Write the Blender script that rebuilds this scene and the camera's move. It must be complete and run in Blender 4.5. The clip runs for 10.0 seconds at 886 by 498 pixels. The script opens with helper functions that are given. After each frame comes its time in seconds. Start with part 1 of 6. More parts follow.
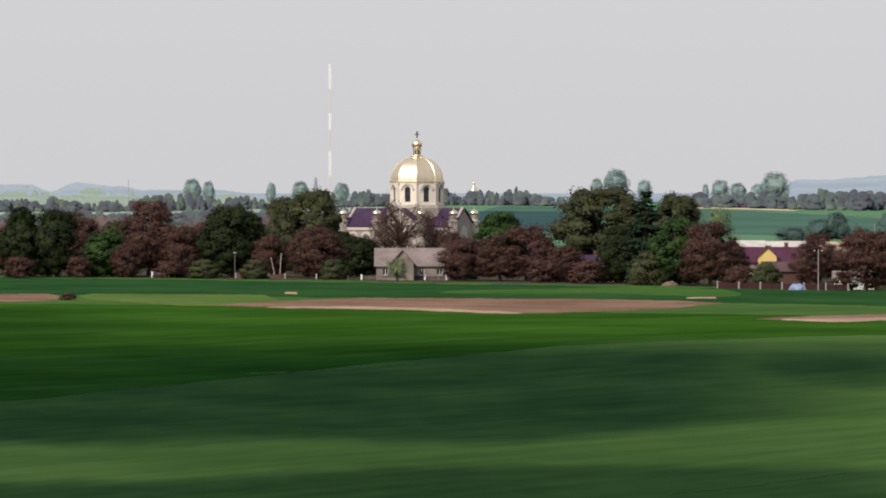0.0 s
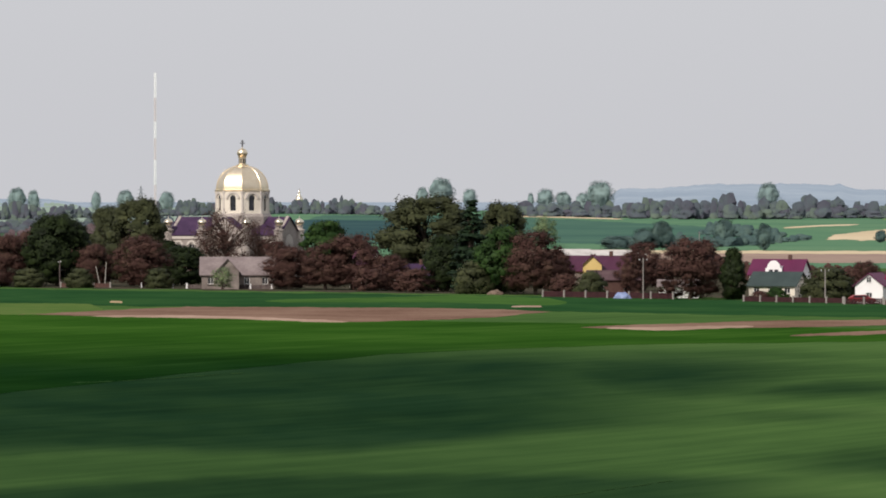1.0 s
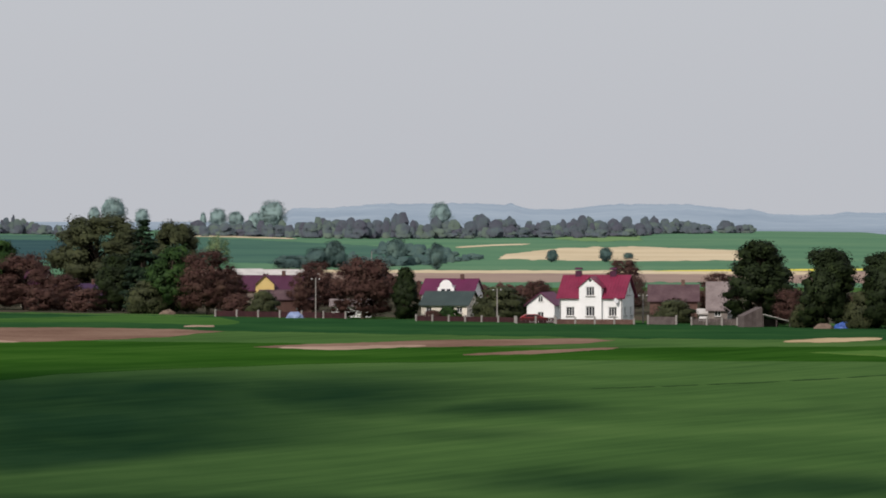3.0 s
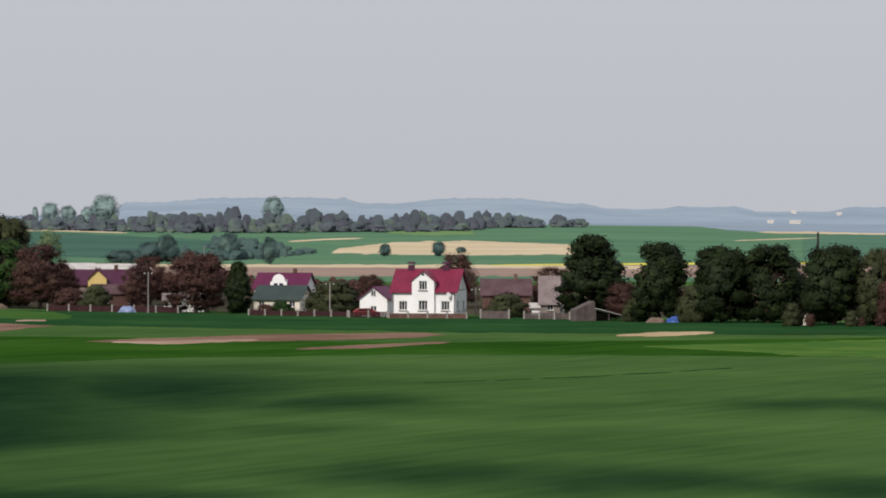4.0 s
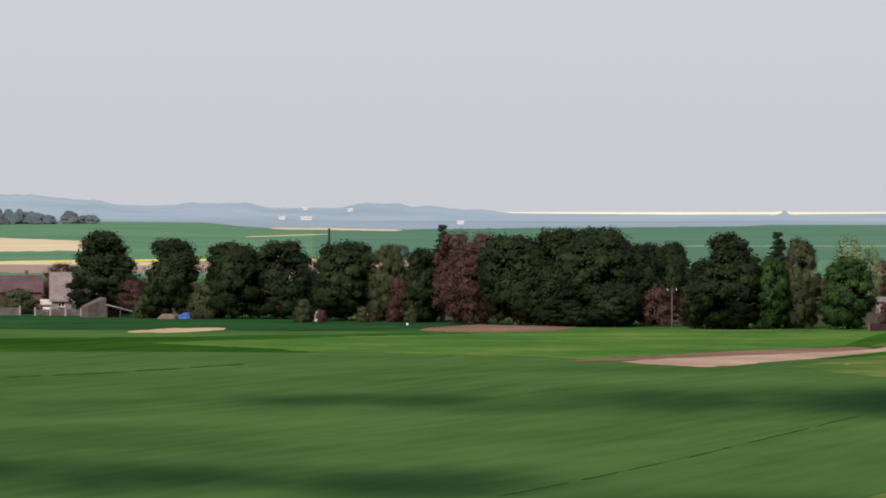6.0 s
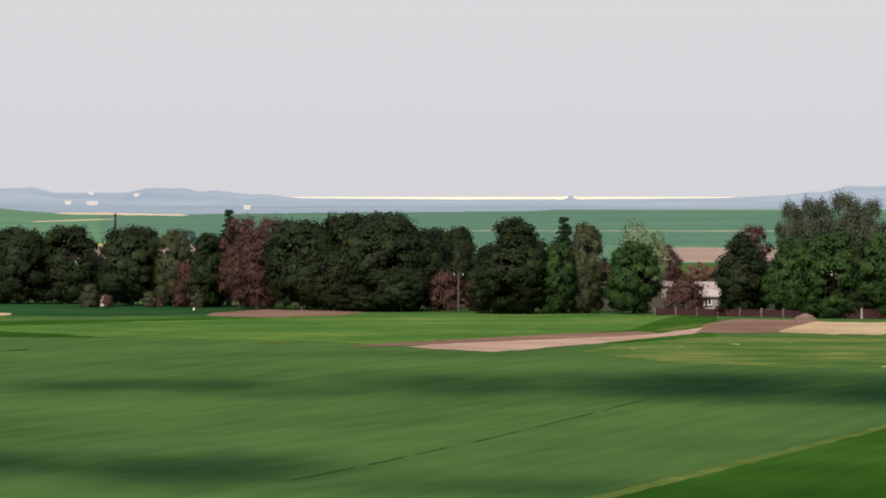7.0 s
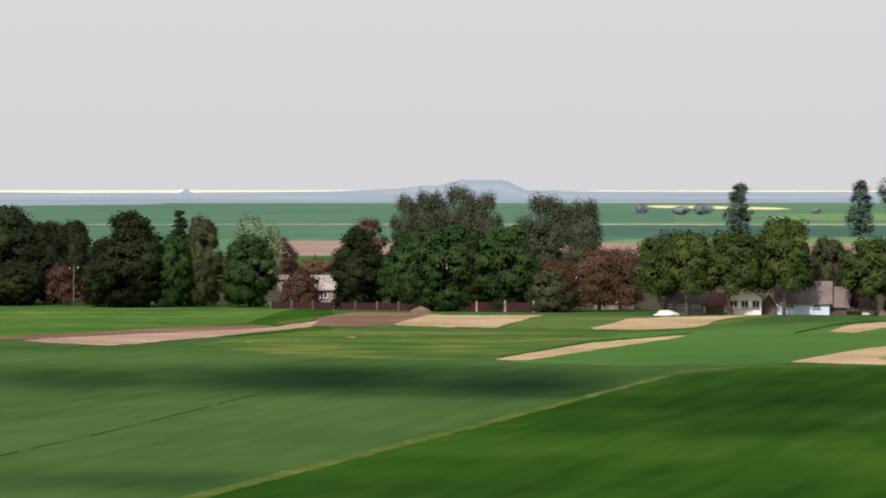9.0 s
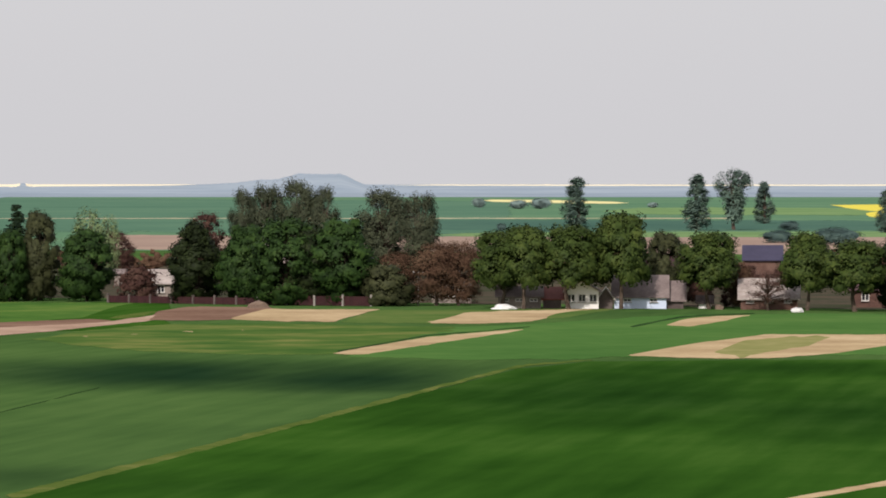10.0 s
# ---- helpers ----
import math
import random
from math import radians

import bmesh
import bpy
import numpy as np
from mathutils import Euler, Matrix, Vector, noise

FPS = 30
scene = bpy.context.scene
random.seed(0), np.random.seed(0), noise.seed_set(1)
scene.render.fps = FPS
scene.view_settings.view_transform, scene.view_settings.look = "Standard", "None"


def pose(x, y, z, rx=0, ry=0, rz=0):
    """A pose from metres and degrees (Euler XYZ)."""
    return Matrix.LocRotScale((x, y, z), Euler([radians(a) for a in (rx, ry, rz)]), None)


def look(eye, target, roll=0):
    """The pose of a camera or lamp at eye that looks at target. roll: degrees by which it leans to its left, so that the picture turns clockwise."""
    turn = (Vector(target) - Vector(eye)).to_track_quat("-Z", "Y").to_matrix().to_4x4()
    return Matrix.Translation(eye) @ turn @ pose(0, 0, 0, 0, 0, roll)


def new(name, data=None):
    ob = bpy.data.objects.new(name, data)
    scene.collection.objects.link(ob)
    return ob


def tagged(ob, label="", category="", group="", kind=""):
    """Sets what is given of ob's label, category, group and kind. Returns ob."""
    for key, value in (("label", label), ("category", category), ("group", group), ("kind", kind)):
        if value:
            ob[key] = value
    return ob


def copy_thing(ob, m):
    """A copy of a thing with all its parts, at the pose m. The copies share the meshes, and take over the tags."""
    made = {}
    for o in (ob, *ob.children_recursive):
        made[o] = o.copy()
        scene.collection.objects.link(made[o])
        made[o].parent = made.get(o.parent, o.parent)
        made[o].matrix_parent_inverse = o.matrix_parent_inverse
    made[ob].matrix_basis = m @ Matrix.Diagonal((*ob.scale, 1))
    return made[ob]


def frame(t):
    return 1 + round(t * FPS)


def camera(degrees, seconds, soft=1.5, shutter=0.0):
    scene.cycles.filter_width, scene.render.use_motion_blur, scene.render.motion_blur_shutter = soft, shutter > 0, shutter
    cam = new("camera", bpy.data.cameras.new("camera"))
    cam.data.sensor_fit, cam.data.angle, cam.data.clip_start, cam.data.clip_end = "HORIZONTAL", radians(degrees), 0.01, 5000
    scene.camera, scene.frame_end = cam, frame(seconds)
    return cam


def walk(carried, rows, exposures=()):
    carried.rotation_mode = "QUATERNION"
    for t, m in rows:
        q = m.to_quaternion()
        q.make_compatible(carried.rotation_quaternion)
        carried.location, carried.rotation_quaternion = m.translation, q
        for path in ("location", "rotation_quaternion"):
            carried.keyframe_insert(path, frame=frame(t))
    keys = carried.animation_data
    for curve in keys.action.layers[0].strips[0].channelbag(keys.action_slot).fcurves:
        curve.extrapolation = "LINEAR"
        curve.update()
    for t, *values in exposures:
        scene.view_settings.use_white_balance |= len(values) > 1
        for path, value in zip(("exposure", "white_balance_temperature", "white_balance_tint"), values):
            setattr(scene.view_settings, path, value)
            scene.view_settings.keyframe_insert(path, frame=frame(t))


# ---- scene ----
# A long lens on a hillside turns to the right over fields and a village.
F = 8750.0            # focal length in units of a 1568-wide picture
EYE = 16.0            # eye above the village plain
LEVEL, MID = 338.0, 2479.0
cam = camera(2 * math.degrees(math.atan(784 / F)), 10.0, soft=1.85)
# seconds, turn, tilt, lean
ROWS = [
    (0.0, 0.0, 0.0, 0.0), (0.5, 127.0, -12.1, 0.0), (1.0, 308.9, -15.5, 0.0), (1.5, 460.8, -33.1, 0.0),
    (2.0, 602.4, -22.4, 0.0), (2.5, 746.2, -36.7, 0.0), (2.7, 805.6, -51.0, 0.0), (4.0, 1184.1, -39.8, 0.0),
    (4.5, 1390.5, -50.5, 0.0), (5.0, 1606.1, -35.2, 0.0), (5.5, 1853.2, -30.4, 0.0), (5.7, 1935.9, -33.4, 0.0),
    (6.8, 2343.2, -18.9, 0.0), (7.0, 2425.5, -6.3, 0.0), (7.5, 2615.8, -5.0, 0.0), (8.0, 2796.3, 3.9, 0.0),
    (8.5, 2955.7, 6.9, 0.0), (9.0, 3105.3, 5.4, 0.0), (9.5, 3220.4, 28.3, 0.0), (10.0, 3392.8, 15.9, 0.0),
]


def deg(n):
    return math.degrees(math.atan(n / F))


walk(cam, [(t, pose(0, 0, EYE, 90 + deg(LEVEL - 441 - b), 0, -math.degrees((a + 784 - MID) / F)) @ pose(0, 0, 0, 0, 0, c)) for t, a, b, c in ROWS],
     exposures=[(0.0, 0.08, 6650, 12), (1.0, -0.01, 6500, 12), (2.5, -0.17, 6360, 11.5), (4.5, -0.17, 6330, 11), (5.7, -0.03, 6380, 11), (6.8, 0.19, 6600, 13), (7.5, 0.18, 6650, 13), (9.2, 0.19, 6650, 13), (10.0, 0.08, 6650, 13)])

# ---- daylight ----
world = bpy.data.worlds.new("hazy_sky")
scene.world = world
world.use_nodes = True
wn, wl = world.node_tree.nodes, world.node_tree.links
SUN_EL, SUN_AZ = 37.0, -26.0       # degrees up, and to the right of straight behind the camera
sky = wn.new("ShaderNodeTexSky")
sky.sky_type, sky.sun_disc = "NISHITA", False
sky.sun_elevation, sky.sun_rotation = radians(SUN_EL), radians(180 - SUN_AZ)
sky.dust_density, sky.air_density, sky.ozone_density = 4.0, 1.0, 1.0
dim = wn.new("ShaderNodeMix")
dim.data_type, dim.blend_type = "RGBA", "MULTIPLY"
dim.inputs["Factor"].default_value = 1.0
wl.new(sky.outputs[0], dim.inputs["A"])
dim.inputs["B"].default_value = (0.10, 0.10, 0.10, 1)
haze = wn.new("ShaderNodeMix")
haze.data_type = "RGBA"
haze.inputs["Factor"].default_value = 0.8
wl.new(dim.outputs["Result"], haze.inputs["A"])
haze.inputs["B"].default_value = (0.705, 0.718, 0.75, 1)
wl.new(haze.outputs["Result"], wn["Background"].inputs["Color"])
wn["Background"].inputs["Strength"].default_value = 1.0
sun_data = bpy.data.lights.new("sun", "SUN")
sun_data.energy, sun_data.angle, sun_data.color = 3.3, radians(1.5), (1.0, 0.93, 0.85)
sun = new("sun", sun_data)
el, az = radians(SUN_EL), radians(SUN_AZ)
sun.matrix_world = look((300 * math.sin(az) * math.cos(el), -300 * math.cos(az) * math.cos(el), 300 * math.sin(el)), (0, 0, 0))

# ---- materials ----


def surface(name, colours, size=1.0, fine=0.1, rough=0.9, metal=0.0, bump=0.0, island=0.0, stretch=(1, 1, 1), random_tone=0.0, spec=0.3, cloud_shade=None):
    """Two scales of noise run through a ramp of colours; sizes in metres."""
    m = bpy.data.materials.new(name)
    m.use_nodes = True
    n, k = m.node_tree.nodes, m.node_tree.links
    b = n["Principled BSDF"]
    b.inputs["Roughness"].default_value, b.inputs["Metallic"].default_value = rough, metal
    b.inputs["Specular IOR Level"].default_value = spec
    geo = n.new("ShaderNodeNewGeometry")
    vec = n.new("ShaderNodeMapping")
    vec.inputs["Scale"].default_value = stretch
    k.new(geo.outputs["Position"], vec.inputs["Vector"])
    big, small = n.new("ShaderNodeTexNoise"), n.new("ShaderNodeTexNoise")
    for tex, s in ((big, size), (small, fine)):
        tex.inputs["Scale"].default_value, tex.inputs["Detail"].default_value = 1.0 / s, 5.0
        k.new(vec.outputs[0], tex.inputs["Vector"])
    if cloud_shade:
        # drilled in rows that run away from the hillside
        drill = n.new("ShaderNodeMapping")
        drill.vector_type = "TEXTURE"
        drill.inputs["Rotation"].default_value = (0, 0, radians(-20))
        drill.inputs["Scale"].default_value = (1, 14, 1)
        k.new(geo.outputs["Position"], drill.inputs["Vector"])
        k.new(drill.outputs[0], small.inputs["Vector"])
    mixed = n.new("ShaderNodeMath")
    mixed.operation = "MULTIPLY_ADD"
    mixed.inputs[1].default_value = 0.42 if cloud_shade else 0.35
    k.new(small.outputs["Fac"], mixed.inputs[0])
    half = n.new("ShaderNodeMath")
    half.operation = "MULTIPLY"
    half.inputs[1].default_value = 0.58 if cloud_shade else 0.65
    k.new(big.outputs["Fac"], half.inputs[0])
    k.new(half.outputs[0], mixed.inputs[2])
    fac = mixed.outputs[0]
    if island or random_tone:
        src = geo.outputs["Random Per Island"]
        if random_tone:
            src = n.new("ShaderNodeObjectInfo").outputs["Random"]
        add = n.new("ShaderNodeMath")
        add.operation = "MULTIPLY_ADD"
        add.inputs[1].default_value = island or random_tone
        k.new(src, add.inputs[0])
        sub = n.new("ShaderNodeMath")
        sub.operation = "SUBTRACT"
        sub.inputs[1].default_value = (island or random_tone) / 2
        k.new(fac, sub.inputs[0])
        k.new(sub.outputs[0], add.inputs[2])
        fac = add.outputs[0]
    ramp = n.new("ShaderNodeValToRGB")
    e = ramp.color_ramp.elements
    while len(e) < len(colours):
        e.new(0.5)
    for i, c in enumerate(colours):
        e[i].position = 0.32 + 0.36 * i / max(1, len(colours) - 1)
        e[i].color = (*c, 1)
    k.new(fac, ramp.inputs["Fac"])
    colour = ramp.outputs["Color"]
    if cloud_shade:
        # cloud shade painted into the crop colour, from none (0) to full (1)
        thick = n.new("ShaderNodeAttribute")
        thick.attribute_name = "cloud_shade"
        shaded = n.new("ShaderNodeMix")
        shaded.data_type, shaded.blend_type = "RGBA", "MULTIPLY"
        k.new(thick.outputs["Fac"], shaded.inputs["Factor"])
        k.new(colour, shaded.inputs["A"])
        shaded.inputs["B"].default_value = (*cloud_shade, 1)
        colour = shaded.outputs["Result"]
    k.new(colour, b.inputs["Base Color"])
    if bump:
        bp = n.new("ShaderNodeBump")
        bp.inputs["Strength"].default_value, bp.inputs["Distance"].default_value = min(1.0, bump), 0.05
        k.new(small.outputs["Fac"], bp.inputs["Height"])
        k.new(bp.outputs[0], b.inputs["Normal"])
    return m


# these two crops are darkened by cloud shade kept in a vertex attribute
WHEAT = surface("wheat", [(0.036, 0.079, 0.023), (0.055, 0.111, 0.031), (0.076, 0.139, 0.040)], 40, 2.2, bump=0.3, spec=0.0, cloud_shade=(0.17, 0.26, 0.40))
BRIGHT = surface("young_barley", [(0.014, 0.050, 0.006), (0.026, 0.078, 0.010), (0.048, 0.112, 0.018)], 34, 2.4, bump=0.3, spec=0.0, cloud_shade=(0.20, 0.31, 0.52))
LUSH = surface("green_crop", [(0.034, 0.092, 0.020), (0.062, 0.135, 0.028), (0.135, 0.190, 0.045)], 20, 3.0, bump=0.3, spec=0.0)
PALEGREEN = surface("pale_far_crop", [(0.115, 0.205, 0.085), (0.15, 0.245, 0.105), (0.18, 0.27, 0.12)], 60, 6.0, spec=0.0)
DEEP = surface("deep_green_crop", [(0.013, 0.046, 0.016), (0.020, 0.064, 0.021), (0.034, 0.088, 0.027)], 26, 6.0, bump=0.3, spec=0.0)
MIDGREEN = surface("mid_green_crop", [(0.030, 0.080, 0.018), (0.048, 0.110, 0.026), (0.068, 0.135, 0.032)], 24, 5.0, bump=0.3, spec=0.0)
GREENCROP = surface("fresh_crop", [(0.045, 0.115, 0.028), (0.062, 0.142, 0.036), (0.088, 0.170, 0.045)], 30, 3.0, bump=0.3, spec=0.0)
MEADOW = surface("meadow", [(0.055, 0.105, 0.028), (0.082, 0.135, 0.036), (0.14, 0.165, 0.055)], 22, 2.0, bump=0.3, spec=0.0)
OLIVE = surface("weedy_meadow", [(0.030, 0.085, 0.020), (0.072, 0.125, 0.030), (0.18, 0.185, 0.06)], 14, 4.0, bump=0.3, spec=0.0)
SOIL = surface("ploughed_soil", [(0.125, 0.073, 0.052), (0.185, 0.115, 0.084), (0.245, 0.162, 0.118)], 16, 1.0, bump=0.6, spec=0.0)
DRYSOIL = surface("dry_soil", [(0.28, 0.20, 0.115), (0.40, 0.30, 0.175), (0.52, 0.405, 0.255)], 12, 1.0, bump=0.5, spec=0.0)
PINKSOIL = surface("pinkish_raked_soil", [(0.25, 0.170, 0.125), (0.35, 0.240, 0.180), (0.44, 0.325, 0.25)], 12, 1.0, bump=0.5, spec=0.0)
# mist is mixed into this meadow colour as a pale tint
MIST = surface("mist_tinted_meadow", [(0.21, 0.28, 0.23), (0.26, 0.33, 0.27), (0.30, 0.37, 0.31)], 90, 9, spec=0.0)
PALEGRASS = surface("pale_dry_grass", [(0.15, 0.17, 0.06), (0.22, 0.22, 0.085), (0.30, 0.27, 0.13)], 9, 1.5, bump=0.4, spec=0.0)
# bluish haze is put into this far crop colour
PLAIN = surface("haze_tinted_plain_crop", [(0.068, 0.145, 0.098), (0.085, 0.17, 0.115), (0.105, 0.195, 0.125)], 120, 9, spec=0.0)
STRAW = surface("grassy_verge", [(0.05, 0.088, 0.018), (0.078, 0.115, 0.026), (0.135, 0.15, 0.045)], 7, 1.0, bump=0.4, spec=0.0)
PALERAPE = surface("pale_rapeseed", [(0.62, 0.56, 0.26), (0.74, 0.68, 0.36)], 12, 1.0, spec=0.0)
RAPE = surface("flowering_rapeseed", [(0.55, 0.48, 0.06), (0.72, 0.62, 0.12)], 12, 1.0, spec=0.0)
# far slopes: both crop colours carry a painted bluish haze
SLOPE = surface("haze_tinted_green_crop", [(0.078, 0.165, 0.10), (0.098, 0.195, 0.114), (0.13, 0.225, 0.128)], 120, 9, spec=0.0)
TEAL = surface("haze_tinted_dark_crop", [(0.048, 0.105, 0.085), (0.065, 0.132, 0.10), (0.08, 0.155, 0.108)], 120, 9, spec=0.0)
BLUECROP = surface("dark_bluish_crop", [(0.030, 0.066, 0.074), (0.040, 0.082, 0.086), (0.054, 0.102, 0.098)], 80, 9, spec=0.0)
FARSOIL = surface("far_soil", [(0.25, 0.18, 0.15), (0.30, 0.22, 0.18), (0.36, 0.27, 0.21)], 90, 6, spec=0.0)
PALECROP = surface("cream_crop", [(0.78, 0.70, 0.50), (0.85, 0.78, 0.58)], 90, 6, spec=0.0)
GARDEN = surface("garden_earth", [(0.035, 0.05, 0.025), (0.06, 0.055, 0.04), (0.10, 0.075, 0.055)], 12, 1.5, spec=0.0)
SAND = surface("pale_stubble", [(0.46, 0.37, 0.24), (0.55, 0.45, 0.30), (0.62, 0.52, 0.36)], 90, 6, spec=0.0)
# aerial haze is mixed into this forest colour as pale blue
RIDGE = surface("haze_tinted_forest", [(0.21, 0.265, 0.325), (0.25, 0.305, 0.365), (0.30, 0.355, 0.41)], 160, 30, spec=0.0)


def thin_border(m):
    """Let a crop thin out unevenly towards the border of its plot."""
    n, k = m.node_tree.nodes, m.node_tree.links
    edge = n.new("ShaderNodeAttribute")
    edge.attribute_name = "border"
    geo, vec, tex = n.new("ShaderNodeNewGeometry"), n.new("ShaderNodeMapping"), n.new("ShaderNodeTexNoise")
    vec.inputs["Scale"].default_value = (1, 0.25, 1)
    tex.inputs["Scale"].default_value, tex.inputs["Detail"].default_value = 0.11, 8.0
    k.new(geo.outputs["Position"], vec.inputs["Vector"])
    k.new(vec.outputs[0], tex.inputs["Vector"])
    a = n.new("ShaderNodeMath")
    a.operation = "SUBTRACT"
    k.new(tex.outputs["Fac"], a.inputs[0])
    k.new(edge.outputs["Fac"], a.inputs[1])
    cover = n.new("ShaderNodeMapRange")
    cover.interpolation_type = "SMOOTHSTEP"
    cover.inputs["From Min"].default_value, cover.inputs["From Max"].default_value = -0.22, -0.16
    k.new(a.outputs[0], cover.inputs["Value"])
    k.new(cover.outputs["Result"], n["Principled BSDF"].inputs["Alpha"])


LEAF = {
    "dark": surface("dark_leaves", [(0.0075, 0.0115, 0.005), (0.0140, 0.0215, 0.0078), (0.027, 0.040, 0.0125)], 1.8, 0.5, 0.6, island=0.14, spec=0.08),
    "green": surface("fresh_leaves", [(0.010, 0.022, 0.007), (0.020, 0.044, 0.011), (0.040, 0.077, 0.018)], 1.8, 0.5, 0.6, island=0.14, spec=0.08),
    "olive": surface("olive_leaves", [(0.024, 0.028, 0.014), (0.040, 0.046, 0.021), (0.062, 0.068, 0.030)], 1.8, 0.5, 0.6, island=0.14, spec=0.08),
    "red": surface("reddish_buds", [(0.042, 0.020, 0.018), (0.064, 0.033, 0.027), (0.086, 0.052, 0.038)], 1.8, 0.5, 0.7, island=0.14, spec=0.08),
    "pine": surface("spruce_needles", [(0.008, 0.017, 0.010), (0.014, 0.028, 0.014), (0.024, 0.042, 0.018)], 1.4, 0.4, 0.6, island=0.3, spec=0.08),
    "grey": surface("grey_green_leaves", [(0.033, 0.041, 0.025), (0.050, 0.061, 0.036), (0.076, 0.088, 0.050)], 1.8, 0.5, 0.6, island=0.14, spec=0.08),
    "sunny": surface("sunlit_spring_leaves", [(0.018, 0.032, 0.008), (0.035, 0.057, 0.013), (0.068, 0.093, 0.022)], 1.8, 0.5, 0.6, island=0.14, spec=0.08),
    "russet": surface("russet_budding_twigs", [(0.062, 0.035, 0.024), (0.090, 0.054, 0.036), (0.122, 0.080, 0.052)], 4, 1.0, 0.7, island=0.14, spec=0.0),
    "pale": surface("pale_spring_leaves", [(0.11, 0.17, 0.08), (0.16, 0.22, 0.10), (0.22, 0.27, 0.13)], 1.8, 0.5, 0.6, island=0.14, spec=0.08),
    # from here on, aerial haze is mixed into the leaf colours
    "far": surface("haze_tinted_leaves", [(0.054, 0.088, 0.088), (0.070, 0.112, 0.104), (0.092, 0.138, 0.116)], 4, 1.5, 0.7, island=0.12, spec=0.0),
    "misty": surface("mist_tinted_leaves", [(0.165, 0.235, 0.235), (0.195, 0.27, 0.26), (0.22, 0.295, 0.275)], 6, 2.0, 0.7, island=0.1, spec=0.0),
    "poplar": surface("haze_tinted_poplar_leaves", [(0.080, 0.130, 0.110), (0.110, 0.168, 0.136), (0.145, 0.208, 0.160)], 3, 1.0, 0.7, island=0.15, spec=0.0),
    "mauve": surface("haze_tinted_twigs", [(0.09, 0.065, 0.07), (0.12, 0.085, 0.09), (0.15, 0.115, 0.11)], 9, 2.0, 0.7, island=0.2, spec=0.08),
    "belt": surface("haze_tinted_belt_leaves", [(0.082, 0.084, 0.104), (0.086, 0.106, 0.118), (0.116, 0.152, 0.120)], 12, 2.5, 0.7, island=0.3, spec=0.0),
}
BARK = surface("bark", [(0.05, 0.035, 0.028), (0.09, 0.065, 0.05), (0.13, 0.10, 0.08)], 0.8, 0.15, bump=0.6)
BIRCH = surface("pale_bark", [(0.25, 0.22, 0.19), (0.5, 0.47, 0.43)], 0.5, 0.12)
WHITE = surface("white_plaster", [(0.78, 0.76, 0.75), (0.87, 0.86, 0.85)], 2.5, 0.3, 0.85)
STONE = surface("church_plaster", [(0.26, 0.22, 0.20), (0.34, 0.30, 0.27), (0.42, 0.37, 0.34)], 3.0, 0.4, 0.85)
TRIM = surface("church_trim", [(0.50, 0.45, 0.40), (0.60, 0.55, 0.50)], 3.0, 0.4, 0.85)
CREAM = surface("cream_plaster", [(0.66, 0.60, 0.50), (0.76, 0.70, 0.60)], 2.5, 0.3, 0.85)
YELLOW = surface("yellow_plaster", [(0.62, 0.45, 0.16), (0.72, 0.54, 0.22)], 2.5, 0.3, 0.85)
GREYWALL = surface("weathered_wall", [(0.15, 0.12, 0.11), (0.22, 0.185, 0.165), (0.32, 0.275, 0.245)], 1.5, 0.3)
BRICK = surface("brown_brick", [(0.075, 0.038, 0.032), (0.11, 0.06, 0.048), (0.15, 0.09, 0.072)], 1.0, 0.2, random_tone=0.25)
REDTILE = surface("red_metal_tile", [(0.135, 0.010, 0.034), (0.18, 0.014, 0.045), (0.215, 0.022, 0.056)], 2.5, 0.4, 0.5, spec=0.3)
PURPLE = surface("plum_metal_roof", [(0.034, 0.018, 0.044), (0.048, 0.024, 0.060), (0.068, 0.036, 0.078)], 3.0, 0.5, 0.6, spec=0.15)
MAROON = surface("maroon_roof", [(0.055, 0.014, 0.034), (0.08, 0.020, 0.048)], 2.5, 0.4, 0.55, spec=0.2)
PLUMRED = surface("plum_red_metal_roof", [(0.085, 0.012, 0.045), (0.115, 0.018, 0.06)], 2.5, 0.4, 0.55, spec=0.2)
GREENROOF = surface("dark_green_roof", [(0.025, 0.04, 0.038), (0.04, 0.06, 0.055)], 2.5, 0.4, 0.6)
SLATE = surface("weathered_fibre_cement", [(0.14, 0.11, 0.108), (0.20, 0.16, 0.155), (0.26, 0.215, 0.205)], 2.0, 0.35, bump=0.3)
MOTTLED = surface("mottled_roof", [(0.22, 0.18, 0.17), (0.33, 0.285, 0.265), (0.45, 0.40, 0.37)], 1.3, 0.35, bump=0.3)
BROWNROOF = surface("brown_roof", [(0.062, 0.034, 0.040), (0.088, 0.050, 0.056), (0.115, 0.072, 0.075)], 2.0, 0.35)
PALEROOF = surface("pale_tin_roof", [(0.38, 0.35, 0.33), (0.50, 0.47, 0.44), (0.60, 0.57, 0.54)], 2.0, 0.35, 0.6, spec=0.2)
NAVY = surface("navy_roof", [(0.025, 0.022, 0.05), (0.045, 0.04, 0.08)], 2.0, 0.35, 0.5)
WOOD = surface("old_boards", [(0.07, 0.052, 0.05), (0.10, 0.078, 0.074), (0.14, 0.112, 0.104)], 0.8, 0.15, random_tone=0.25)
REDWOOD = surface("maroon_fence_paint", [(0.034, 0.012, 0.014), (0.052, 0.018, 0.020)], 1.0, 0.2, random_tone=0.25)
CONCRETE = surface("concrete", [(0.22, 0.20, 0.185), (0.32, 0.29, 0.27)], 0.8, 0.15)
GOLD = surface("gilded_sheet", [(0.78, 0.645, 0.45), (0.88, 0.76, 0.58)], 1.2, 0.3, 0.40, 1.0)
